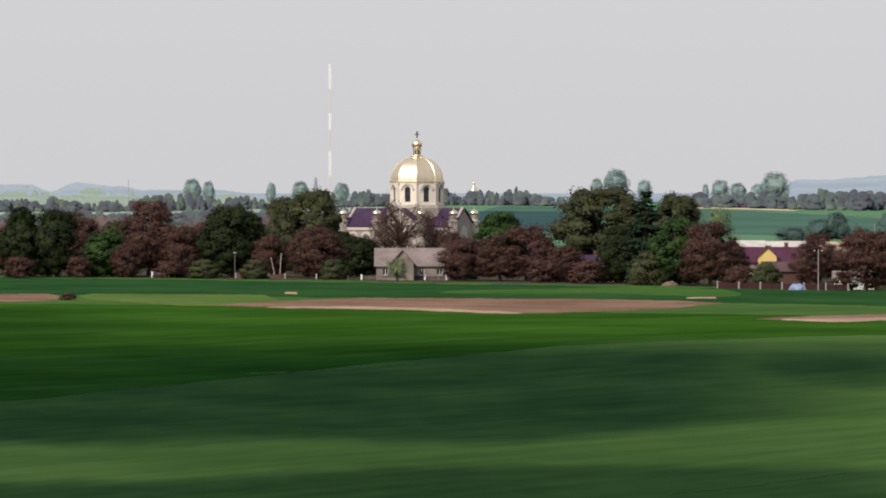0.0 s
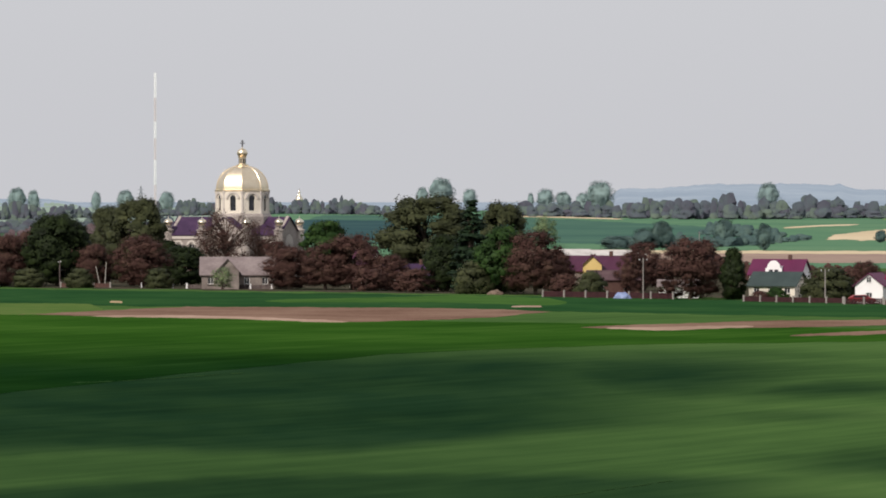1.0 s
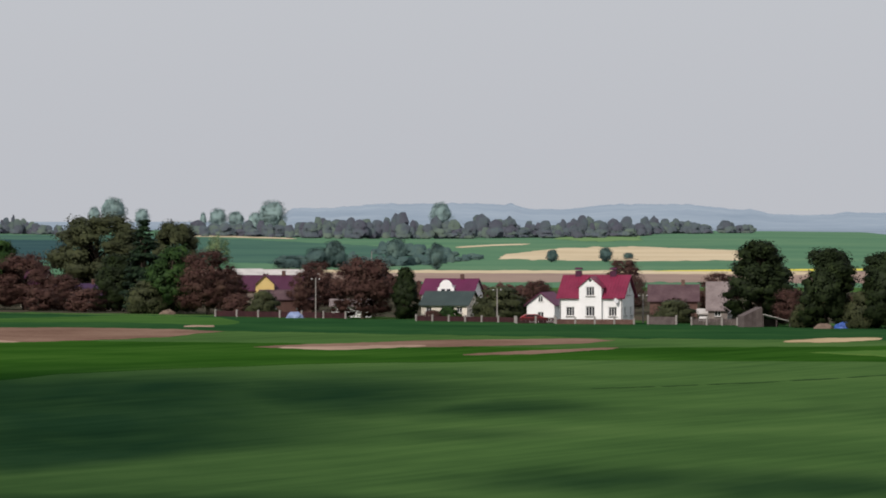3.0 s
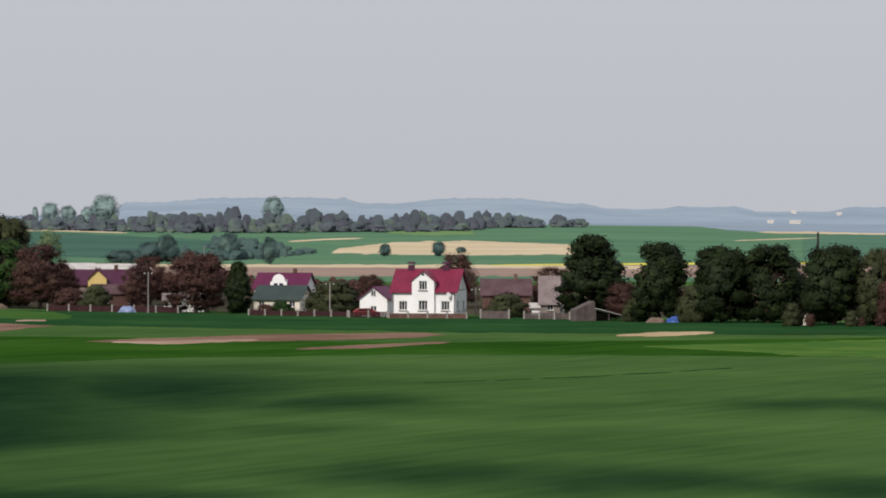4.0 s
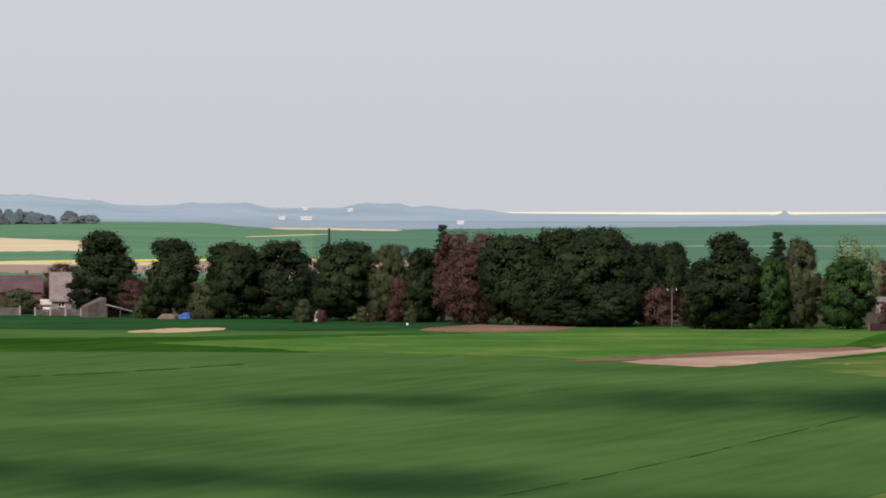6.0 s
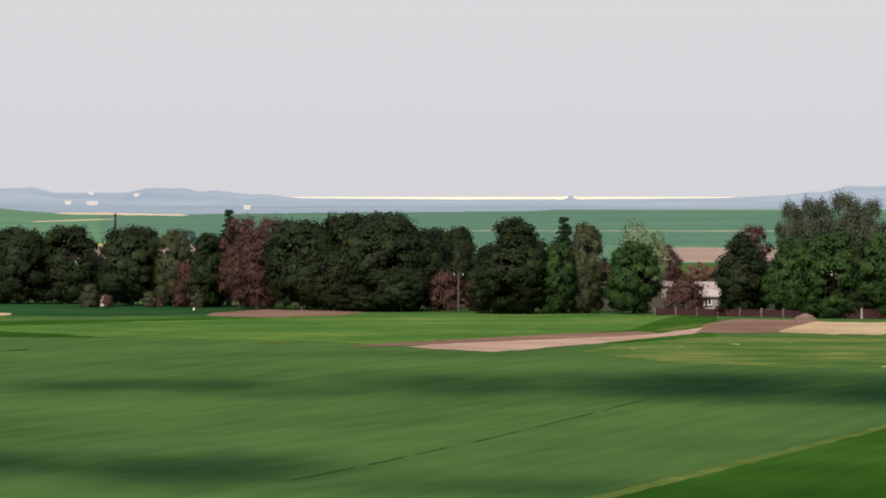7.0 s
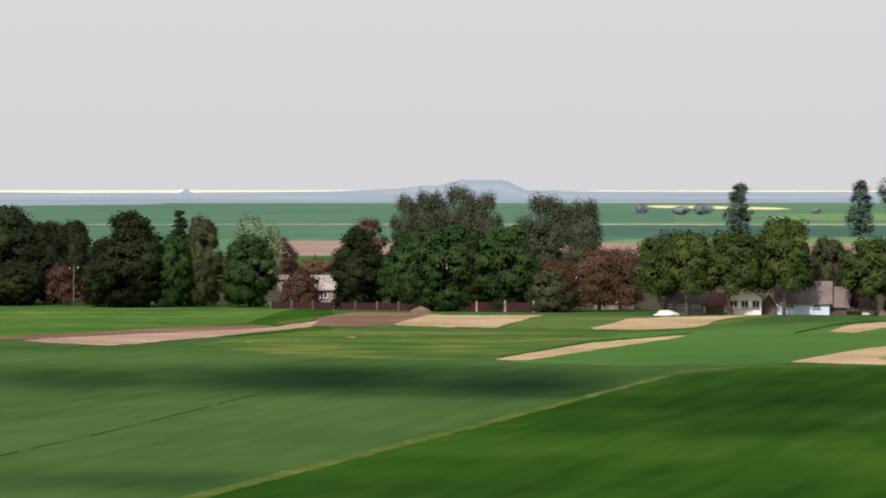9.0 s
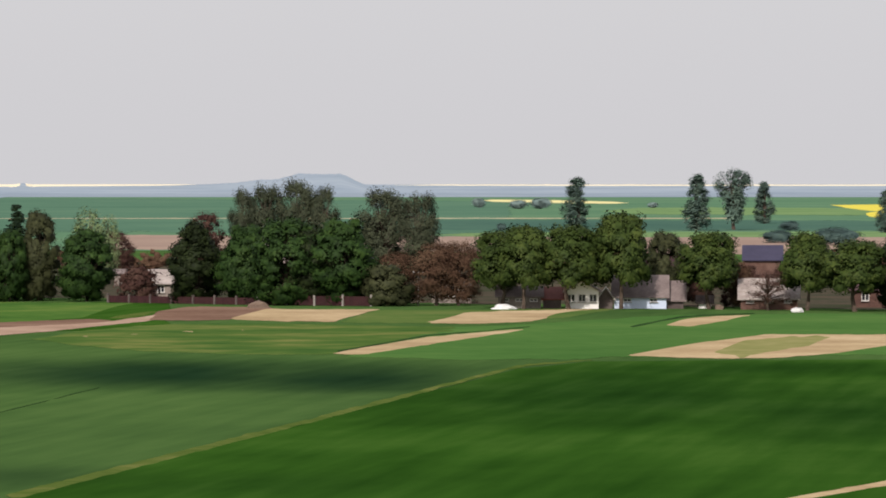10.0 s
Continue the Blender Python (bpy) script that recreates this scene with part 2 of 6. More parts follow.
SILVER = surface("pale_gilt", [(0.75, 0.66, 0.50), (0.85, 0.78, 0.64)], 0.8, 0.2, 0.28, 1.0)
GLASS = surface("dark_window_glass", [(0.012, 0.012, 0.018), (0.03, 0.03, 0.04)], 0.8, 0.3, 0.15, spec=0.6)
FRAME = surface("white_window_frame", [(0.68, 0.67, 0.65), (0.78, 0.77, 0.75)], 0.8, 0.2, 0.5)
DARKIRON = surface("dark_iron", [(0.015, 0.013, 0.013), (0.04, 0.035, 0.033)], 0.8, 0.2, 0.6)
# distance haze is mixed into this steel grey
PYLON = surface("haze_tinted_steel", [(0.16, 0.18, 0.20), (0.22, 0.24, 0.26)], 1.0, 0.3, 0.6)
# mast red lightened almost to the sky tone in place of haze
MASTRED = surface("haze_paled_mast_red", [(0.66, 0.60, 0.60), (0.70, 0.64, 0.64)], 3, 0.5, 0.6)
MASTWHITE = surface("mast_white", [(0.85, 0.85, 0.85), (0.92, 0.92, 0.92)], 3, 0.5, 0.5)
CARRED = surface("red_car_paint", [(0.22, 0.012, 0.015), (0.28, 0.018, 0.02)], 1, 0.3, 0.3, spec=0.6)
CARWHITE = surface("white_car_paint", [(0.66, 0.66, 0.66), (0.76, 0.76, 0.76)], 1, 0.3, 0.3, spec=0.6)
TYRE = surface("tyre_rubber", [(0.012, 0.012, 0.012), (0.025, 0.025, 0.025)], 0.5, 0.1)
TARP = surface("blue_tarpaulin", [(0.03, 0.07, 0.28), (0.06, 0.13, 0.42)], 0.8, 0.2, 0.5)
PALETARP = surface("pale_blue_tarpaulin", [(0.16, 0.20, 0.36), (0.24, 0.30, 0.48)], 0.8, 0.2, 0.5)
REDROOF = surface("rusty_red_roof", [(0.16, 0.045, 0.035), (0.24, 0.07, 0.055)], 1.5, 0.3, 0.7)
# one dark tone for wheel tracks and for painted shadows between plots
TRACK = surface("trodden_and_shadowed_crop", [(0.020, 0.048, 0.016), (0.030, 0.066, 0.022)], 6, 1.5, spec=0.0)
PALEBLUE = surface("pale_blue_plaster", [(0.52, 0.60, 0.78), (0.62, 0.70, 0.86)], 1.5, 0.3)
RUST = surface("orange_paint", [(0.42, 0.16, 0.05), (0.52, 0.22, 0.08)], 0.8, 0.2)
HAY = surface("old_hay", [(0.13, 0.09, 0.07), (0.19, 0.14, 0.105)], 0.7, 0.12, bump=0.8)

for land in (BRIGHT, LUSH, GREENCROP, PALEGREEN, DEEP, MIDGREEN, MEADOW, OLIVE, SOIL, DRYSOIL, PINKSOIL, MIST, BLUECROP, PALEGRASS, PLAIN, STRAW, TEAL, FARSOIL, SAND, GARDEN, TRACK):
    thin_border(land)

# ---- land ----


def smooth(a, b, x):
    k = min(1.0, max(0.0, (x - a) / (b - a)))
    return k * k * (3 - 2 * k)


def bump(x, centre, width):
    return math.exp(-((x - centre) / width) ** 2)


def height(u, d):
    """Height of the land on the bearing u, d metres from the hillside where the camera stands."""
    z = 14.4 * max(0.0, 1 - d / 212)
    z += 0.10 * math.sin(d / 47 + u / 300) * smooth(230, 330, d) * (1 - smooth(900, 1300, d))
    rise = 8.0 - 3.2 * smooth(1900, 2900, u)
    z += rise * smooth(1500, 3500, d)
    far = smooth(3700, 4850, d)
    z += far * (13.3 - rise)
    return z


def shelf(u, a, b, soft):
    """1 between the bearings a and b, falling to 0 over the breadth soft at each end."""
    return smooth(a - soft, a + soft, u) * (1 - smooth(b - soft, b + soft, u))


def hills(u, d):
    """Height of the wooded hills on the skyline over the plain."""
    h = 9 * shelf(u, -900, 78, 26) + 11 * shelf(u, 108, 172, 30) + 7 * shelf(u, 172, 235, 25) + 4 * shelf(u, 235, 420, 40)
    h += 13.5 * shelf(u, 1390, 1805, 20) + 4 * shelf(u, 1510, 1785, 45) + 12.5 * shelf(u, 1800, 2235, 24) + 4.5 * shelf(u, 1930, 2150, 50)
    h += 7.5 * shelf(u, 2235, 2370, 26) + 9.5 * shelf(u, 2370, 2505, 22) + 5 * shelf(u, 2505, 2672, 22) + 9.5 * shelf(u, 2672, 2765, 24)
    h += 7 * shelf(u, 2770, 2840, 36) + 3.4 * shelf(u, 2840, 2925, 30) + 2.2 * bump(u, 3435, 9)
    h += 10.8 * shelf(u, 3898, 4020, 30) + 5 * shelf(u, 3838, 3898, 34) + 2.6 * bump(u, 3815, 50)
    h *= 1 + 0.10 * noise.noise((u / 60, 3.0, 0)) + 0.06 * noise.noise((u / 15, 6.0, 0))
    h += min(1.0, h / 4) * (0.55 * noise.noise((u / 7, d / 60, 2.0)) + 0.35 * noise.noise((u / 3, d / 25, 7.0)))
    return h * smooth(4000, 4500, d) * (1 - 0.9 * smooth(4600, 4900, d))


def spot(u, d, lift=0.0):
    a = (u - MID) / F
    return Vector((d * math.sin(a), d * math.cos(a), height(u, d) + (hills(u, d) if d > 4000 else 0) + lift))


def reach(u, v):
    """How far off the land lies that shows at bearing u and the drop v below level."""
    lo, hi = 236.0, 4900.0
    for _ in range(40):
        d = (lo + hi) / 2
        if LEVEL + (EYE - height(u, d)) * F / d > v:
            lo = d
        else:
            hi = d
    return lo


CLOUD_SHADES = (  # bearing, drop, breadth, depth and strength of the painted cloud shadows
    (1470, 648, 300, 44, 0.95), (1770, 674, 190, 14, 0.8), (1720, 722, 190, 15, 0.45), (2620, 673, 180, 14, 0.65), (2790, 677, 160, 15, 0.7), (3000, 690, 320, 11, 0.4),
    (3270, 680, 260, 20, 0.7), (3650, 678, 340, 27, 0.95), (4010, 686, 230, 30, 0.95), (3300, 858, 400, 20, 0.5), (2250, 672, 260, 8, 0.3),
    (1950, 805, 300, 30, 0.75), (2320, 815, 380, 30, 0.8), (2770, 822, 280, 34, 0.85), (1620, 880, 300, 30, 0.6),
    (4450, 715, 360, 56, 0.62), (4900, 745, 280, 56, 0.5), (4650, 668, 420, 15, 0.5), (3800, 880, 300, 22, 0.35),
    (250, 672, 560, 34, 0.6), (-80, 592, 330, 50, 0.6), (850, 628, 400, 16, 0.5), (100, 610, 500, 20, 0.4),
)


# Strength of the cloud shadow painted on the fields at one spot.
def cloud_shade(u, d):
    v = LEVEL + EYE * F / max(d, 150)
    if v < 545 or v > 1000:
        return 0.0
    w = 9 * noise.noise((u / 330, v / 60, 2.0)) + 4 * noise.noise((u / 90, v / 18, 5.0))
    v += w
    # broad shade painted below the church, and its rim
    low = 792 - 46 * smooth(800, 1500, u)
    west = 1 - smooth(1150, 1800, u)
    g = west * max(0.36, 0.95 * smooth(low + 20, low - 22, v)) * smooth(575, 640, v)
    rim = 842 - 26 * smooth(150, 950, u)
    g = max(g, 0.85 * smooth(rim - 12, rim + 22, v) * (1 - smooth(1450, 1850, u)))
    for cu, cv, su, sv, k in CLOUD_SHADES:
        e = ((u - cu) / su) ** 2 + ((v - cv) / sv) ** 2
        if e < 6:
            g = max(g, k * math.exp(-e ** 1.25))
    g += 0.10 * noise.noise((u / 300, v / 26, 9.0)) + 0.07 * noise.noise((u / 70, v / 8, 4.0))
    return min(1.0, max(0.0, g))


# Store the painted shade on each vertex.
def set_cloud_shade(me, at):
    layer = me.attributes.new("cloud_shade", "FLOAT", "POINT")
    layer.data.foreach_set("value", [cloud_shade(u, d) for u, d in at])


def make_ground():
    angles = [-19 + 0.125 * i for i in range(305)]
    angles += [19.1 + (360 - 38.2) * i / 60 for i in range(61)]
    rings = [0.6 * 1.0 * (4950 / 0.6) ** (i / 60) for i in range(38)]
    r = rings[-1]
    while r < 4950:
        r *= 1.011 if r < 3500 else 1.008
        rings.append(min(r, 4950))
    verts = [(0, 0, 14.4)]
    for r in rings:
        for a in angles:
            w = radians(a)
            verts.append((r * math.sin(w), r * math.cos(w), height(MID + w * F if abs(a) < 19.2 else MID + 19.2 / 57.3 * F, r)))
    n = len(angles)
    faces = [(0, 1 + (i + 1) % n, 1 + i) for i in range(n)]
    mats = [0] * n
    for j in range(len(rings) - 1):
        for i in range(n):
            a, b = 1 + j * n + i, 1 + j * n + (i + 1) % n
            faces.append((a, b, b + n, a + n))
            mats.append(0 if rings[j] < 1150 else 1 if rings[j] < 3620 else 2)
    me = bpy.data.meshes.new("ground")
    me.from_pydata(verts, [], faces)
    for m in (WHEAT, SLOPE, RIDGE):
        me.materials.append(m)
    set_cloud_shade(me, [(MID, 10)] + [(MID + radians(a) * F if abs(a) < 19.2 else MID + 3000, r) for r in rings for a in angles])
    me.polygons.foreach_set("material_index", mats)
    me.polygons.foreach_set("use_smooth", [True] * len(faces))
    return tagged(new("ground", me), "rolling farmland of green wheat running out to wooded blue hills", "ground", kind="structure")


def make_hills():
    us = [-700 + 4 * i for i in range(1560)]
    ds = [4010 + 38 * j for j in range(24)]
    verts = [spot(u, d, 0.15 if 4010 < d < 4880 else -0.6) for d in ds for u in us]
    n = len(us)
    faces = [(j * n + i, j * n + i + 1, (j + 1) * n + i + 1, (j + 1) * n + i) for j in range(len(ds) - 1) for i in range(n - 1)]
    me = bpy.data.meshes.new("distant_hills")
    me.from_pydata(verts, [], faces)
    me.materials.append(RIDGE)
    me.polygons.foreach_set("use_smooth", [True] * len(faces))
    # near-upright normals even out the shading, imitating haze over the hills
    me.normals_split_custom_set_from_vertices([(0, -0.25, 0.97)] * len(verts))
    return tagged(new("distant_hills", me), "low wooded hills blue with haze on the skyline", "hills", kind="structure")


make_ground()
make_hills()


def along(line, k):
    """A point at the share k of a line of (u, v), by u."""
    u = line[0][0] + (line[-1][0] - line[0][0]) * k
    for (a, b), (c, e) in zip(line, line[1:]):
        if u <= c or (c, e) == line[-1]:
            return u, b + (e - b) * (u - a) / max(1e-6, c - a)


plots = [0]


def plot(name, far, near, material, label, level=1, rows=10, ragged=1.0):
    """A strip of land between its far and its near edge, each a line of (u, v) from left to right."""
    plots[0] += 1
    cols = max(8, min(120, int((near[-1][0] - near[0][0]) / 10)))
    verts, faces, at, border = [], [], [], []
    for i in range(cols + 1):
        k = i / cols
        (u0, v0), (u1, v1) = along(far, k), along(near, k)
        if near[-1][0] - near[0][0] < 1500 and (far[0][0] == near[0][0] or far[-1][0] == near[-1][0]):
            # ends that run out to a point
            a = smooth(0, 0.10, k) if far[0][0] == near[0][0] else 1
            a *= smooth(0, 0.10, 1 - k) if far[-1][0] == near[-1][0] else 1
            m = (v0 + v1) / 2
            v0, v1 = m + (v0 - m) * (0.04 + 0.96 * a), m + (v1 - m) * (0.04 + 0.96 * a)
        v0 += ragged * noise.noise((u0 / 23, plots[0] * 7.1, 0)) + 0.4 * ragged * noise.noise((u0 / 5, plots[0] * 7.1, 3))
        v1 += ragged * noise.noise((u1 / 23, plots[0] * 7.1, 5)) + 0.4 * ragged * noise.noise((u1 / 5, plots[0] * 7.1, 8))
        d0, d1 = reach(u0, v0), reach(u1, v1)
        for j in range(rows + 1):
            s = j / rows
            u, d = u0 + (u1 - u0) * s, d0 + (d1 - d0) * s
            at.append((u, d))
            gap = min(s, 1 - s) * abs(v1 - v0)
            end = min(u1 - near[0][0] if k < 0.5 else 1e9, near[-1][0] - u1 if k > 0.5 else 1e9)
            border.append(0.85 * max(math.exp(-gap / min(2.6, 0.16 * abs(v1 - v0) + 0.1)), math.exp(-max(0, end) / 22) if rows > 2 else 0) * (0.5 if rows < 3 else 1))
            verts.append(spot(u, d, (0.01 + 0.013 * level + max(0, d - 1000) * 0.00003 * level) * max(0.25, 1 - border[-1])))
    for i in range(cols):
        for j in range(rows):
            a = i * (rows + 1) + j
            faces.append((a, a + 1, a + rows + 2, a + rows + 1))
    me = bpy.data.meshes.new(name)
    me.from_pydata(verts, [], faces)
    me.materials.append(material)
    me.attributes.new("border", "FLOAT", "POINT").data.foreach_set("value", border)
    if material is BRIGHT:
        set_cloud_shade(me, at)
    return tagged(new(name, me), label, "field", kind="structure")


def fields():
    # along the village
    plot("crop_field", [(-260, 478), (0, 490), (1568, 514), (2100, 522), (2900, 534)], [(-260, 520), (0, 521), (700, 529), (1300, 537), (2000, 550), (2900, 556)], DEEP, "deep green crop in front of the village", 1)
    plot("barley_field", [(-260, 533), (400, 541), (1300, 556), (1900, 566), (2400, 562), (3000, 552), (3700, 550)], [(-260, 730), (0, 711), (250, 689), (480, 664), (720, 640), (1000, 612), (1400, 596), (1900, 588), (2700, 592), (3150, 606), (3700, 600)], BRIGHT, "bright green young barley with faint tramlines", 1.5, rows=26)
    plot("meadow", [(130, 519), (300, 519), (500, 521)], [(130, 528), (300, 541), (500, 545)], MEADOW, "pale weedy meadow strip", 2)
    plot("ploughed_field", [(-260, 519), (120, 519)], [(-260, 537), (120, 533)], SOIL, "strip of brown ploughed soil", 2)
    plot("ploughed_field", [(340, 540), (640, 527), (1000, 529), (1290, 533)], [(340, 541), (700, 549), (930, 557), (1100, 551), (1290, 540)], SOIL, "brown ploughed plot between green crops", 3)
    plot("dry_field", [(450, 543), (640, 541), (935, 552)], [(450, 545), (720, 549.5), (935, 558)], PINKSOIL, "pale dry soil at the edge of a plot", 4)
    plot("bare_patch", [(498, 517), (532, 517)], [(498, 521), (532, 521)], DRYSOIL, "small pale patch of bare soil", 4)
    plot("bare_patch", [(1205, 526), (1275, 525.5)], [(1205, 529), (1275, 528.5)], PINKSOIL, "thin pale patch of bare soil", 4)
    plot("meadow", [(760, 515), (1100, 507), (1330, 512)], [(760, 521), (1100, 523), (1330, 530)], MIDGREEN, "lighter green meadow strip", 2)
    plot("ploughed_field", [(1320, 563), (1650, 552), (1980, 548)], [(1320, 567), (1650, 566), (1980, 557)], SOIL, "thin strip of brown ploughed soil", 3)
    plot("dry_field", [(1365, 564), (1520, 561), (1660, 560)], [(1365, 566), (1480, 571), (1660, 563)], PINKSOIL, "pale dry headland of a plot", 4)
    plot("ploughed_field", [(1690, 578), (1800, 571), (1990, 564)], [(1690, 580), (1830, 579), (1990, 567)], SOIL, "small brown ploughed patch", 3)
    plot("dry_field", [(2268, 553), (2360, 547), (2455, 547)], [(2268, 556), (2360, 557), (2455, 551)], DRYSOIL, "small pale plot of dry soil", 3)
    plot("crop_field", [(2620, 536), (2760, 533), (2900, 541)], [(2560, 551), (2740, 548), (2830, 543)], DEEP, "dark green crop plot by the trees", 3)
    plot("ploughed_field", [(2800, 547), (2900, 541), (3090, 544)], [(2780, 553), (2880, 557), (3030, 553)], SOIL, "brown ploughed plot by the trees", 4)
    plot("meadow", [(2280, 570), (2560, 563), (2850, 556), (3100, 548), (3400, 550), (3660, 551)], [(2280, 577), (2560, 590), (2850, 597), (3100, 606), (3400, 592), (3560, 581)], LUSH, "yellowish green meadow", 2)
    plot("verge", [(2880, 598), (2940, 597)], [(2860, 602), (2960, 603)], STRAW, "dry yellow grass", 3)
    plot("ploughed_field", [(3040, 606), (3240, 594), (3400, 585), (3600, 578)], [(3040, 609), (3316, 600), (3600, 588)], SOIL, "long brown ploughed plot", 4)
    plot("dry_field", [(3136, 607), (3316, 597), (3576, 586), (3690, 570)], [(3136, 609), (3300, 618), (3480, 603), (3670, 583)], PINKSOIL, "long pinkish plot of raked soil", 5)
    plot("verge", [(3590, 577), (3650, 568), (3680, 566)], [(3580, 580), (3620, 579), (3650, 576)], STRAW, "dry yellow grass between plots", 6)
    plot("ploughed_field", [(3670, 567), (3730, 558), (3890, 560)], [(3640, 584), (3720, 585), (3800, 583)], SOIL, "brown ploughed plot", 6)
    plot("dry_field", [(3860, 562), (3930, 563), (4066, 564)], [(3786, 581), (3900, 586), (3985, 587)], DRYSOIL, "pale plot of dry raked soil", 6)
    plot("weedy_field", [(3440, 612), (3640, 589), (3800, 588), (3990, 590), (4290, 597)], [(3440, 620), (3640, 637), (3800, 643), (3980, 645), (4290, 603)], OLIVE, "weedy meadow with pale flowering patches", 2)
    for a, b, w in ((3600, 607, 62), (3690, 603, 70), (3520, 612, 50), (3800, 601, 44)):
        plot("weed_patch", [(a, b - 1.2), (a + w, b - 0.6)], [(a, b + 1.0), (a + w, b + 1.5)], DRYSOIL, "pale patch in the meadow", 3, ragged=2.0)
    plot("meadow", [(4060, 564), (4250, 564), (4500, 562)], [(3985, 588), (4140, 590), (4400, 578)], MEADOW, "light green meadow plot", 3)
    plot("dry_field", [(4190, 568), (4300, 565), (4470, 562)], [(4125, 588), (4230, 591), (4330, 586)], DRYSOIL, "pale plot of dry soil", 4)
    plot("dry_field", [(3975, 641), (4150, 612), (4330, 597)], [(3975, 645), (4040, 645), (4330, 600)], DRYSOIL, "narrow bare strip across the meadow", 5)
    plot("crop_field", [(4060, 600), (4300, 590), (4600, 572), (5250, 568)], [(3990, 650), (4300, 655), (4600, 650), (5250, 640)], GREENCROP, "green crop plots by the farmhouses", 2)
    plot("meadow", [(4350, 600), (4560, 580), (4800, 570), (5250, 570)], [(4150, 650), (4420, 645), (4600, 618), (5250, 610)], GREENCROP, "green crop strip beside bare plots", 3)
    plot("dry_field", [(4590, 582), (4640, 576), (4730, 573)], [(4543, 595), (4610, 597), (4690, 583)], DRYSOIL, "small pale plot of dry soil", 5)
    plot("dry_field", [(4620, 624), (4760, 606), (4960, 606), (5200, 600)], [(4483, 647), (4620, 651), (4750, 652), (4880, 640)], DRYSOIL, "pale plot of dry soil with green lanes", 5)
    plot("crop_lane", [(4690, 619), (4790, 608.5), (4905, 608.5)], [(4605, 645), (4710, 650), (4850, 629)], PALEGRASS, "yellowish grass lane between bare plots", 6, ragged=2.0)
    # thin dark strips painted where shadow lies along the plot edges
    plot("furrow_shadow", [(4508, 594), (4600, 576), (4725, 570)], [(4512, 596), (4604, 578), (4728, 571.5)], TRACK, "painted shadow line beside a plot", 7, rows=1)
    plot("furrow_shadow", [(3990, 638), (4150, 610), (4330, 595)], [(3992, 640), (4152, 611.5), (4331, 596)], TRACK, "painted shadow line beside a bare strip", 7, rows=1)
    plot("furrow_shadow", [(2560, 551), (2740, 548), (2860, 541)], [(2562, 553), (2742, 550), (2862, 542.5)], TRACK, "painted shadow line at the crop's edge", 7, rows=1)
    # near fields
    plot("barley_field", [(3372, 906), (3935, 765), (4310, 668), (4440, 655), (5250, 648)], [(3372, 909), (3935, 909), (4310, 902), (4440, 902), (5250, 902)], BRIGHT, "bright green barley field in front", 1.5, rows=40)
    plot("verge", [(3400, 891), (3930, 760), (4310, 662), (4440, 652)], [(3420, 901), (3935, 767), (4315, 666), (4445, 654)], STRAW, "grassy baulk between two fields", 3, rows=6, ragged=3.0)
    plot("verge", [(4760, 902), (4980, 862), (5250, 815)], [(4790, 904), (5000, 868), (5250, 822)], DRYSOIL, "pale field path", 3, rows=2)
    # wheel tracks through the crops
    rng = random.Random(5)
    for (u0, v0), (u1, v1), bow in (((2930, 846), (3570, 701), 6), ((3700, 890), (4330, 735), 8), ((4080, 893), (4620, 765), 8), ((1930, 638), (2480, 612), 3), ((60, 636), (720, 602), -4), ((380, 664), (740, 645), 2), ((840, 597), (1120, 582), 2), ((1180, 875), (1500, 835), 3), ((3640, 905), (4250, 760), 6)):
        k = 0.0
        while k < 0.97:
            e = min(1.0, k + rng.uniform(0.10, 0.26))
            ends = [(u0 + (u1 - u0) * s, v0 + (v1 - v0) * s + bow * math.sin(math.pi * s) + rng.uniform(-0.5, 0.5)) for s in (k, (k + e) / 2, e)]
            t = rng.uniform(0.3, 0.65)
            plot("tramline", [(a, b - t) for a, b in ends], [(a, b + t) for a, b in ends], TRACK, "dark wheel track through the crop", 2.5, rows=1, ragged=0.8)
            k = e + rng.uniform(0.0, 0.03)
    # beyond the village
    plot("garden_ground", [(-260, 440), (0, 446), (1568, 462), (2100, 464), (2900, 470), (3700, 478), (5250, 490)], [(-260, 484), (0, 489), (1568, 513), (2100, 521), (2900, 533), (3700, 549), (5250, 569)], GARDEN, "dark garden ground round the village houses", 1)
    plot("mist_tinted_meadow", [(-260, 344), (300, 344), (790, 346)], [(-260, 392), (300, 392), (790, 374)], MIST, "meadow beyond the village, painted pale for mist", 1)
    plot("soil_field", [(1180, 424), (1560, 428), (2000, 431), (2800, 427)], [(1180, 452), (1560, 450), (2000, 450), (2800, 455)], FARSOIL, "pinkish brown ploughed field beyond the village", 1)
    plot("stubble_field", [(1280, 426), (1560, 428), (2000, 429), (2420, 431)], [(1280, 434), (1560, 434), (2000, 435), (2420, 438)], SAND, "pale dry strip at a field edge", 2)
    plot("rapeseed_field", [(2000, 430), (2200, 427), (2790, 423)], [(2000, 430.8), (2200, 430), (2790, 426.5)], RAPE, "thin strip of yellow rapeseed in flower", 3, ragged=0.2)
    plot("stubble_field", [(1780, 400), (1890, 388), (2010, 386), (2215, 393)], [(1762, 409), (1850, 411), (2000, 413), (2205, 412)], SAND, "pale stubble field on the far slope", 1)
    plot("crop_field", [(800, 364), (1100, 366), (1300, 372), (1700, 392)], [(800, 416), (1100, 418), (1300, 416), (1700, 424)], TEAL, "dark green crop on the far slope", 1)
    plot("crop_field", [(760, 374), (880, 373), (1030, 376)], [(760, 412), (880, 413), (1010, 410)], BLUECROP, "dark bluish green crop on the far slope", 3)
